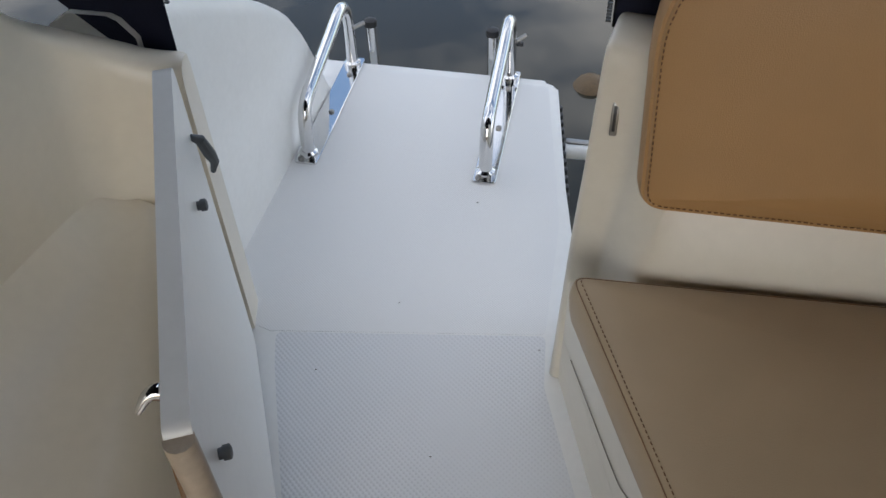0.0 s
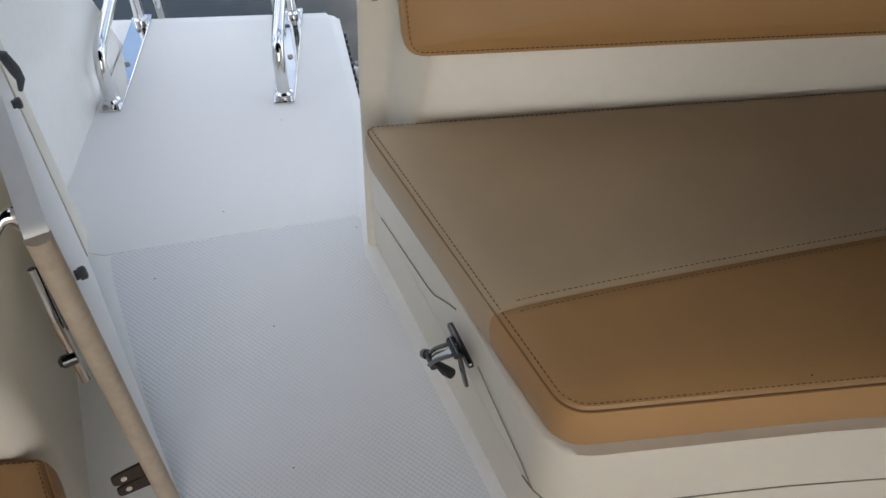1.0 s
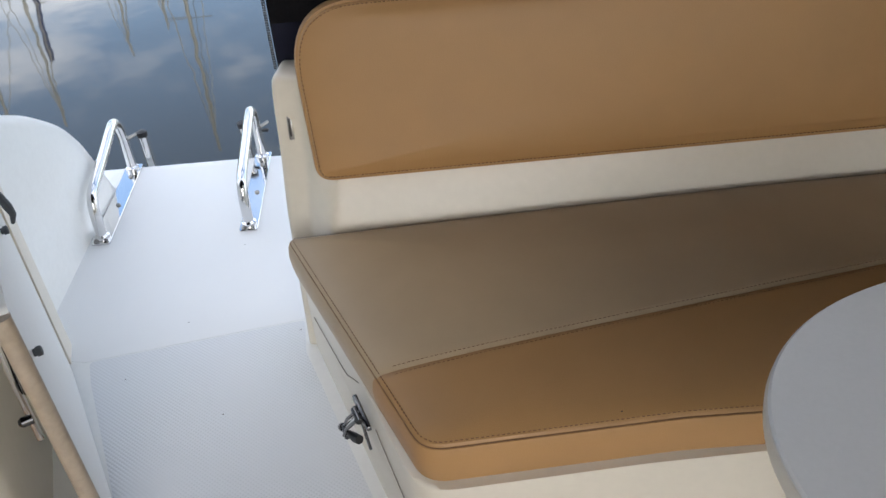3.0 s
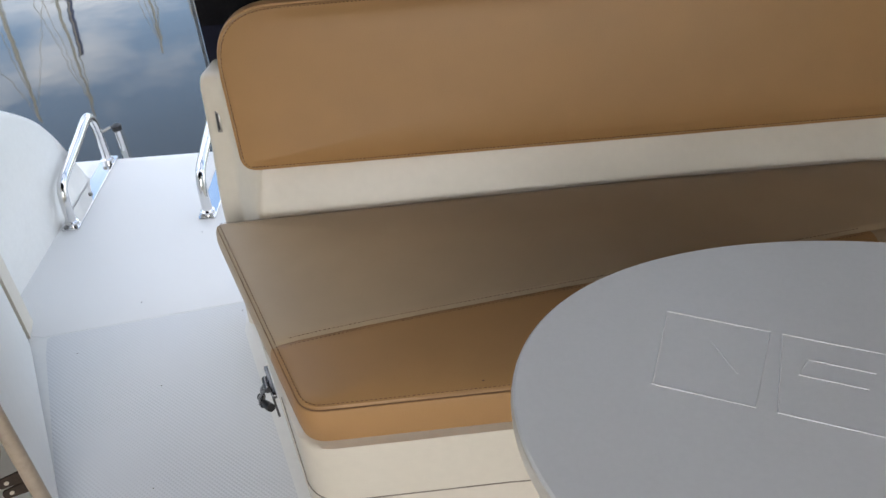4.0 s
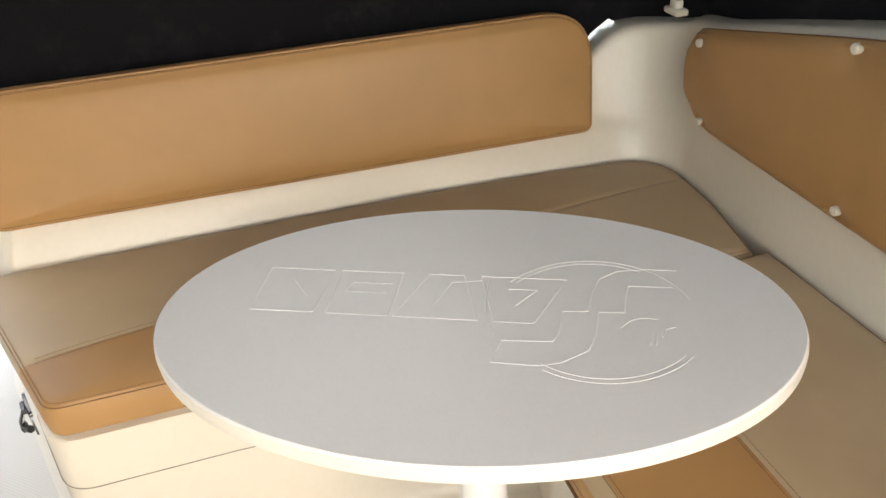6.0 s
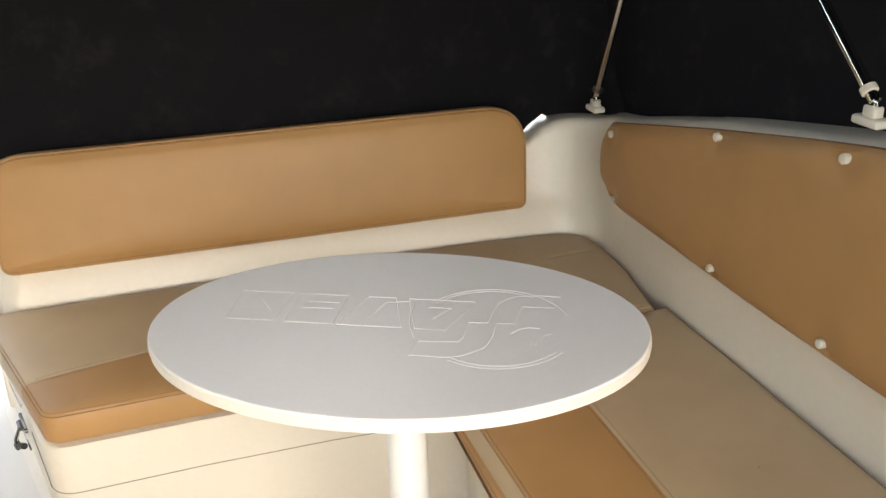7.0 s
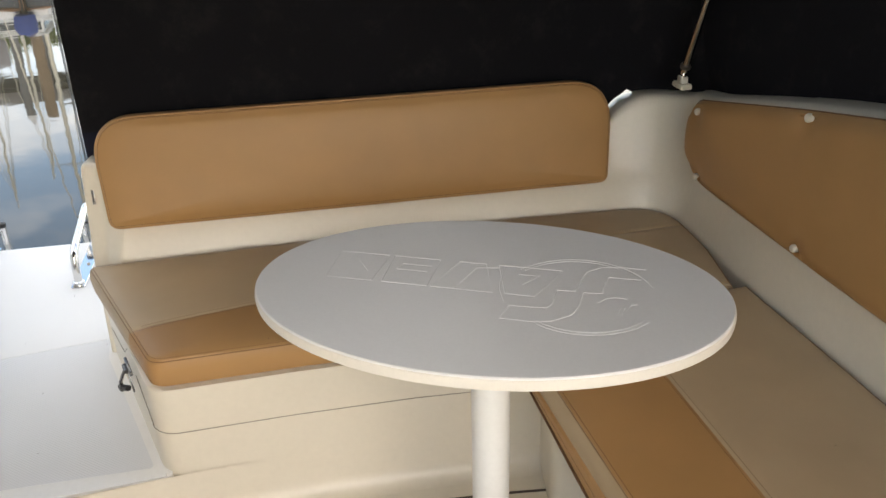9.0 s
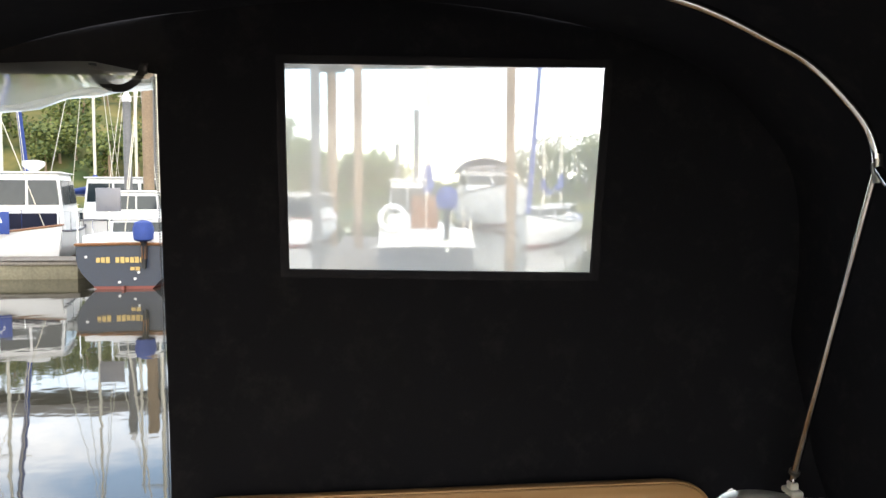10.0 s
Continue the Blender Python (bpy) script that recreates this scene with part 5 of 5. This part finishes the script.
def rig(t, y, z0, H, cover, boom=2.4, r=0.055, stays=True, rake=0.0, spread=0.9):
    mast = lpart("mast", bm_tube([(0, y, z0), (0, y - rake * 0.5, z0 + H * 0.5), (0, y - rake, z0 + H)], [r, r, r * 0.7], 10), ALU, t)
    lpart("spreader", bm_tube([(-spread * 0.7, y - rake * 0.55, z0 + H * 0.55), (spread * 0.7, y - rake * 0.55, z0 + H * 0.55)], 0.02, 6), ALU, mast)
    if boom:
        lpart("boom", bm_tube([(0, y, z0 + 1.0), (0, y - boom, z0 + 1.05)], 0.05, 8), ALU, mast)
        lpart("sail_cover", bm_tube([(0, y, z0 + 1.75), (0, y - 0.06, z0 + 1.35), (0, y - 0.5, z0 + 1.2), (0, y - boom, z0 + 1.12)], [0.08, 0.15, 0.16, 0.07], 10), cover, mast, "folded sail under a cover")
    if stays:
        for dx, dy in ((-spread, -0.2), (spread, -0.2), (0, 2.6), (0, -y)):
            lpart("stay", bm_tube([(dx, y + dy, z0), (0, y - rake, z0 + H * 0.97)], 0.012, 4), ALU, mast)


def fender(t, x, y, z):
    lpart("fender", bm_tube([(x, y, z + 0.28), (x, y, z + 0.25), (x, y, z + 0.20), (x, y, z - 0.18), (x, y, z - 0.24), (x, y, z - 0.26)], [0.02, 0.06, 0.10, 0.10, 0.06, 0.02], 10), GEL, t, "white fender")


def guard(t, L, B, F, tw, h=0.55):
    for sg in (-1, 1):
        pts = []
        for k in range(0, 19):
            b, f = station(k / 20, L, B, F, tw)
            p = Vector((sg * b * 0.95, k / 20 * L + 0.024 * L * (k / 20) * f, f + h))
            pts.append(p)
            if k % 4 == 0:
                lpart("stanchion", bm_tube([p - Vector((0, 0, h)), p], 0.012, 5), STEEL, t)
        lpart("guard_wire", bm_tube(pts, 0.010, 4), STEEL, t)


def bar_text(t, x0, x1, y, z, h, n, mat):
    """Unreadable lettering as plain bars."""
    w = (x1 - x0) / n
    for k in range(n):
        if k == n // 2 - 2:
            continue
        lpart("lettering_bar", bm_box((w * 0.8, 0.012, h * (0.8 + 0.2 * ((k * 7) % 3) / 2)), (x0 + w * (k + 0.5), y, z), 0.002, 1), mat, t, "gold lettering bar")


def outboard(t, x, y, z, cover):
    o = lpart("outboard_motor", bm_tube([(x, y, z - 0.75), (x, y, z - 0.2), (x, y, z - 0.15)], [0.05, 0.06, 0.09], 10), BLACK, t, "small outboard under a cover")
    lpart("motor_cover", bm_tube([(x, y, z - 0.16), (x, y, z - 0.12), (x, y, z + 0.10), (x, y, z + 0.24), (x, y, z + 0.29)], [0.14, 0.20, 0.225, 0.18, 0.05], 14), cover, o, "bright blue cloth cover")


W0 = WATER
# navy yacht, stern on
b1 = boat("navy_yacht", "navy-hulled yacht with varnished strake and gold lettering, moored stern-on", 7.6, 2.3, 0.95, 0.86, NAVY_HULL, pose(-5.14, 16.6, W0, 0, 0, 4), VARNISH)
house(b1, 0, 1.8, 5.0, 1.5, 0.85, 1.45, 0.5)
house(b1, -0.5, 3.6, 5.4, 1.2, 1.3, 2.1, 0.35, name="wheelhouse")
lpart("coaming", bm_box((1.75, 1.8, 0.28), (0, 0.95, 1.02), 0.05), GEL, b1)
sp_ = lpart("solar_panel", bm_box((0.52, 0.05, 0.52), (-0.42, 0.5, 1.92), 0.01), SOLAR, b1, "grey solar panel on a pole")
lpart("panel_pole", bm_tube([(-0.42, 0.55, 0.9), (-0.42, 0.55, 1.9)], 0.02, 6), STEEL, sp_)
outboard(b1, 0.44, -0.15, 1.20, BLUE)
lpart("bracket", bm_box((0.08, 0.3, 0.3), (0.44, -0.05, 0.8), 0.01), VARNISH, b1)
bar_text(b1, -0.58, 0.42, -0.035, 0.63, 0.13, 10, GOLD)
bar_text(b1, 0.12, 0.34, -0.035, 0.44, 0.09, 2, GOLD)
for xx, zz in ((-0.78, 0.70), (0.22, 0.22), (-0.1, 0.15), (0.3, 0.36)):
    lpart("skin_fitting", bm_tube([(xx, -0.01, zz), (xx, -0.035, zz)], 0.03, 8), GEL, b1)
lpart("rudder", bm_box((0.06, 0.22, 0.30), (0.0, -0.08, -0.08), 0.02), RED, b1)
guard(b1, 7.6, 2.3, 0.95, 0.86)
rig(b1, 4.0, 0.95, 8.6, PALE_BLUE, 0, stays=True)

# white wheelhouse cruiser behind the pontoon
b2 = boat("wheelhouse_cruiser", "white wheelhouse motor cruiser moored behind the pontoon", 7.0, 2.5, 1.05, 0.9, GEL, pose(-9.4, 21.4, W0, 0, 0, 12), NAVY_HULL)
house(b2, 0, 1.4, 4.6, 2.0, 1.0, 2.65, 0.8, 0.1)
lpart("radar_dome", bm_tube([(0, 2.6, 2.72), (0, 2.6, 2.9), (0, 2.6, 3.02), (0, 2.6, 3.06)], [0.1, 0.32, 0.32, 0.12], 14), GEL, b2, "white radar dome")
lpart("dodger", bm_box((1.9, 0.1, 0.55), (0, 0.35, 1.25), 0.03), NAVY, b2, "navy cockpit dodger")
guard(b2, 7.0, 2.5, 1.05, 0.9)
for xx in (-1.0, 0.4):
    fender(b2, xx, -0.12, 0.75)

# white bow with a blue board
b3 = boat("white_launch", "white launch with a blue board on its bow", 6.0, 2.0, 0.95, 0.85, GEL, pose(-14.15, 20.6, W0, 0, 0, -88), VARNISH)
house(b3, 0, 1.2, 3.8, 1.5, 0.9, 1.7, 0.5)
bd = lpart("sign_board", bm_box((0.04, 0.80, 0.58), (0.80, 4.75, 1.32), 0.01), BLUE, b3, "blue board with a white mark")
lpart("mark", bm_tube([Vector((0.83, 4.85 + 0.12 * math.cos(a), 1.32 + 0.16 * math.sin(a))) for a in (k * math.pi / 10 for k in range(16))], 0.02, 6), GEL, bd)
guard(b3, 6.0, 2.0, 0.95, 0.85)
rig(b3, 3.2, 0.95, 7.5, PALE_BLUE, 2.0)
for yy in (3.9, 4.6):
    fender(b3, 1.0, yy, 0.45)

# more boats deeper in the marina
b4 = boat("white_cruiser", "white cabin cruiser deeper in the marina", 7.0, 2.6, 1.2, 0.9, GEL, pose(-8.6, 26.0, W0, 0, 0, 4), NAVY_HULL)
house(b4, 0, 1.2, 4.4, 2.0, 1.15, 2.6, 0.8, 0.1)
rig(b4, 4.9, 1.1, 8.5, BLUE, 0)
b5 = boat("white_sloop", "white sailing sloop with furled sail", 7.5, 2.3, 1.0, 0.7, GEL, pose(-10.4, 25.4, W0, 0, 0, -6), NAVY_HULL)
house(b5, 0, 2.0, 5.0, 1.4, 0.95, 1.5, 0.4)
rig(b5, 4.0, 1.0, 9.0, BLUE, 2.2)
b5b = boat("white_sloop", "white sailing sloop with violet-blue sail cover", 7.5, 2.3, 1.0, 0.7, GEL, pose(-10.9, 21.0, W0, 0, 0, 6), NAVY_HULL)
house(b5b, 0, 2.0, 5.0, 1.4, 0.95, 1.5, 0.4)
rig(b5b, 4.0, 1.0, 9.5, PALE_BLUE, 2.4)
lpart("furled_sail", bm_tube([(0, 6.9, 1.3), (0, 4.6, 8.5)], 0.09, 8), BLUE, b5b, "rolled blue headsail")

# seen through the vinyl window
b6 = boat("blue_cutter", "blue-sterned cutter with white cabin and wooden companionway", 8.0, 2.1, 1.0, 0.9, NAVY_HULL, pose(1.27, 14.2, W0, 0, 0, -4), GEL)
lpart("coaming", bm_box((1.9, 2.2, 0.35), (0, 1.2, 1.1), 0.05), GEL, b6)
house(b6, -0.45, 2.4, 4.6, 1.0, 1.0, 2.35, 0.35)
lpart("companionway", bm_box((0.62, 0.08, 0.85), (-0.06, 2.3, 1.6), 0.05), VARNISH, b6, "varnished companionway door")
lpart("life_ring", bm_tube([Vector((-0.66 + 0.24 * math.cos(a), 0.1, 1.55 + 0.24 * math.sin(a))) for a in (k * math.pi / 12 for k in range(25))], 0.065, 8, caps=False), GEL, b6, "white life ring")
outboard(b6, 0.42, -0.1, 1.9, BLUE)
lpart("motor_post", bm_tube([(0.42, 0.0, 0.9), (0.42, 0.0, 1.75)], 0.03, 6), STEEL, b6)
guard(b6, 8.0, 2.1, 1.0, 0.9)
rig(b6, 3.9, 1.0, 10.0, BLUE, 2.0, 0.075)
b7 = boat("canopy_cruiser", "white motor cruiser with navy canopy and windscreen", 7.0, 2.5, 1.25, 0.9, GEL, pose(7.3, 57.0, W0, 0, 0, 184) @ Matrix.Scale(1.75, 4), NAVY_HULL)
house(b7, 0, 1.2, 4.0, 2.0, 1.2, 2.0, 1.0, 0.0)
hood = lpart("hood", bm_grid([[Vector((1.0 * math.cos(a), y, 2.0 + (0.65 if 0.5 < y < 2.6 else 0.45) * math.sin(a))) for a in (math.pi * k / 14 for k in range(15))] for y in (0.4, 0.9, 1.6, 2.3, 2.8)]), NAVY, b7, "navy canvas hood")
fp = bmesh.new()
fp.faces.new([fp.verts.new((1.0 * math.cos(a), 2.82 + 0.25 * (1 - math.sin(a)), 2.0 + 0.50 * math.sin(a))) for a in (math.pi * k / 14 for k in range(15))])
bmesh.ops.solidify(fp, geom=fp.faces[:], thickness=0.02)
lpart("hood_front", fp, NAVY, hood, "navy canvas front of the hood")
for k in range(3):
    lpart("hood_window", bm_box((0.50, 0.03, 0.30 if k == 1 else 0.25), (-0.56 + 0.56 * k, 3.02, 2.20 if k == 1 else 2.16), 0.03), SOLAR, hood, "grey clear hood window")
b8 = boat("white_dinghy_cruiser", "small white day sailer with covered cockpit", 5.0, 1.9, 0.75, 0.75, GEL, pose(8.3, 36.0, W0, 0, 0, -22) @ Matrix.Scale(1.25, 4), BLUE)
house(b8, 0, 1.6, 3.4, 1.2, 0.75, 1.25, 0.4)
rig(b8, 3.0, 0.75, 7.0, BLUE, 1.8)
fender(b8, -0.9, 1.2, 0.4)
b9 = boat("white_sloop", "white sailing sloop with blue furled headsail", 7.5, 2.3, 1.0, 0.7, GEL, pose(8.8, 36.0, W0, 0, 0, 158), NAVY_HULL)
house(b9, 0, 2.0, 5.0, 1.4, 0.95, 1.5, 0.4)
rig(b9, 4.0, 1.0, 9.5, BLUE, 2.4)
lpart("furled_sail", bm_tube([(0, 7.2, 1.3), (0, 4.4, 9.3)], 0.10, 8), BLUE, b9, "rolled blue headsail")
b10 = boat("red_white_cruiser", "white cruiser with red trim and blue awning", 6.5, 2.3, 1.1, 0.9, GEL, pose(-3.2, 30.0, W0, 0, 0, -8), RED)
house(b10, 0, 1.4, 4.2, 1.9, 1.05, 2.1, 0.6)
lpart("awning", bm_box((1.8, 1.2, 0.5), (0, 0.7, 1.5), 0.12, 3), NAVY, b10)

# pontoon
pont = tagged(thing("pontoon", (-9.5, 19.2, W0), "weathered timber pontoon on stained concrete floats", "pontoon"), kind="structure")
part("float", bm_box((6.2, 1.3, 0.42), (-10.0, 19.45, W0 + 0.14), 0.03), FLOAT, pont, "algae-stained concrete float")
part("fascia", bm_box((6.3, 0.06, 0.12), (-10.0, 18.78, W0 + 0.40), 0.01), TIMBER, pont)
for k in range(34):
    part("plank", bm_box((0.17, 1.4, 0.04), (-13.05 + 0.187 * k, 19.45, W0 + 0.44), 0.004, 1), TIMBER, pont)
pont2 = tagged(thing("pontoon", (0, 18, W0), "weathered timber pontoon running between the moored boats", "pontoon"), kind="structure")
part("float", bm_box((1.4, 14.0, 0.4), (-0.3, 22.6, W0 + 0.13), 0.03), FLOAT, pont2)
part("deck", bm_box((1.5, 14.1, 0.05), (-0.3, 22.6, W0 + 0.40), 0.01), TIMBER, pont2)

# piles
for x, y, r, top, mat, cap in ((-6.62, 22.0, 0.11, 4.1, PILE_GREY, True), (-6.61, 24.0, 0.16, 4.8, PILE_BROWN, False), (-0.98, 15.4, 0.105, 4.9, PILE_GREY, True), (1.24, 17.8, 0.07, 3.6, PILE_GREY, False), (0.95, 26.0, 0.09, 3.3, PILE_GREY, False), (-0.30, 22.5, 0.14, 5.6, PILE_BROWN, False), (4.37, 23.0, 0.15, 5.8, PILE_BROWN, False)):
    pl = thing("mooring_pile", (x, y, W0), "round %s mooring pile%s" % ("grey steel" if mat is PILE_GREY else "brown timber", " with a white cap" if cap else " standing in the water"), "pile", "mooring piles")
    part("post", bm_tube([(x, y, W0 - 0.5), (x, y, top)], r, 14), mat, pl)
    if cap:
        part("cap", bm_tube([(x, y, top), (x, y, top + 0.12), (x, y, top + 0.30)], [r * 1.15, r * 1.15, 0.03], 14), GEL, pl, "white conical cap")

# bridge
bridge = thing("road_bridge", (-10, 46, W0), "distant steel girder bridge on brown piers", "bridge")
bd0, bd1 = Vector((-60, 42, 7.7)), Vector((40, 52, 11.3))
dvec = (bd1 - bd0)
dk = bm_box((dvec.length, 3.0, 0.75), (0, 0, 0), 0.05)
dko = part("girder", dk, STEEL_GREY, bridge)
dko.data.transform(Matrix.Translation((bd0 + bd1) / 2) @ dvec.to_track_quat('X', 'Z').to_matrix().to_4x4())
for x in (-22.0, -12.6, -2.6, 20.0):
    y = 42 + (x + 60) / 10
    z = 7.7 + (x + 60) * 0.036
    part("pier", bm_tube([(x, y, W0 - 0.5), (x, y, z)], 0.31, 12), PILE_BROWN if x > -6.5 else PILE_GREY, bridge)
    part("crosshead", bm_box((1.6, 2.6, 0.5), (x, y, z - 0.35), 0.05), STEEL_GREY, bridge)

# wooded bank
rng = random.Random(5)


def bank_h(x):
    return lerp_table([(-90, 22), (-45, 19), (-28, 17), (-18, 13), (-11, 6.0), (-4, 3.0), (10, 2.2), (22, 4.5), (60, 6)], x)


gm, gn, glk, gb = nodes_of("rough hillside grass")
gt = gn.new("ShaderNodeTexCoord")
g1 = gn.new("ShaderNodeTexNoise")
g1.inputs["Scale"].default_value, g1.inputs["Detail"].default_value = 0.25, 8
gr = gn.new("ShaderNodeValToRGB")
gr.color_ramp.elements[0].color, gr.color_ramp.elements[1].color = (0.045, 0.075, 0.018, 1), (0.20, 0.17, 0.05, 1)
gr.color_ramp.elements[0].position, gr.color_ramp.elements[1].position = 0.35, 0.65
glk.new(gt.outputs["Object"], g1.inputs["Vector"])
glk.new(g1.outputs["Fac"], gr.inputs["Fac"])
glk.new(gr.outputs["Color"], gb.inputs["Base Color"])
gb.inputs["Roughness"].default_value = 0.95
rows = []
for j in range(15):
    f = j / 14
    rows.append([Vector((x, 64 + 60 * f + 2 * noise.noise((x * 0.1, f, 0)), -0.9 + bank_h(x) * (1 - (1 - f) ** 2) + 1.0 * noise.noise((x * 0.12, f * 5, 3)) * min(1, f * 4))) for x in [-140 + 4 * k for k in range(66)]])
tagged(part("ground", bm_grid(rows), gm), "rough grassy bank rising behind the marina", "hillside", kind="structure")

lm, ln, ll, lb = nodes_of("foliage")
li = ln.new("ShaderNodeNewGeometry")
lr = ln.new("ShaderNodeValToRGB")
lr.color_ramp.elements[0].color, lr.color_ramp.elements[1].color = (0.03, 0.06, 0.014, 1), (0.17, 0.19, 0.045, 1)
ll.new(li.outputs["Random Per Island"], lr.inputs["Fac"])
ll.new(lr.outputs["Color"], lb.inputs["Base Color"])
lb.inputs["Roughness"].default_value = 0.8
verts, faces = [], []
trunks = bmesh.new()
spots = [(rng.uniform(-75, -10), rng.uniform(0.10, 1.0), rng.uniform(0.6, 1.2)) for _ in range(330)]
spots += [(rng.uniform(-8, 3), rng.uniform(0.35, 0.7), rng.uniform(0.9, 1.35)) for _ in range(22)]
spots += [(rng.uniform(19, 44), rng.uniform(0.2, 0.7), rng.uniform(1.0, 1.8)) for _ in range(45)]
spots += [(rng.uniform(-6, 24), rng.uniform(0.2, 0.8), rng.uniform(0.35, 0.65)) for _ in range(70)]
for x, f, s in spots:
    y = 64 + 60 * f
    z = -0.9 + bank_h(x) * (1 - (1 - f) ** 2)
    H = 4.6 * s
    R = 1.9 * s * rng.uniform(0.8, 1.2)
    bm_tube([(x, y, z - 0.3), (x + rng.uniform(-0.2, 0.2), y, z + H * 0.5), (x + rng.uniform(-0.4, 0.4), y, z + H * 0.85)], [0.16 * s, 0.11 * s, 0.04 * s], 5, trunks)
    lobes = [(rng.uniform(-0.6, 0.6) * R, rng.uniform(-0.6, 0.6) * R, H * rng.uniform(0.38, 0.85), R * rng.uniform(0.45, 0.75)) for _ in range(6)]
    for _ in range(400):
        a, b, c_, r = lobes[rng.randrange(6)]
        d = Vector((rng.gauss(0, 1), rng.gauss(0, 1), rng.gauss(0, 1) * 0.8)).normalized() * r * rng.uniform(0.55, 1.05)
        p = Vector((x + a, y + b, z + c_)) + d
        u = Vector((rng.gauss(0, 1), rng.gauss(0, 1), rng.gauss(0, 0.6))).normalized()
        v = u.orthogonal().normalized()
        k = rng.uniform(0.10, 0.24) * (0.6 + 0.4 * s)
        i0 = len(verts)
        verts += [p - u * k, p + v * k * 0.8, p + u * k, p - v * k * 0.8]
        faces.append((i0, i0 + 1, i0 + 2, i0 + 3))
me = bpy.data.meshes.new("woodland")
me.from_pydata([tuple(v) for v in verts], [], faces)
me.materials.append(lm)
tagged(new("woodland", me), "green trees and scrub covering the far bank", "trees", kind="stuff")
tagged(part("tree_trunks", trunks, PILE_BROWN, smooth=0), "thin brown tree trunks on the far bank", "trees", kind="stuff")

# the boat lists a degree: all that is outside it leans the other way in the boat's own upright
list_turn = Matrix.Translation((0.386, 0, 1.515)) @ Matrix.Rotation(radians(1.0), 4, 'Y') @ Matrix.Translation((-0.386, 0, -1.515))
OUTSIDE = ("boat", "pontoon", "pile", "bridge", "hillside", "trees", "water")
for ob in list(bpy.data.objects):
    if ob.parent is None and ob.get("category") in OUTSIDE:
        ob.matrix_basis = list_turn @ ob.matrix_basis
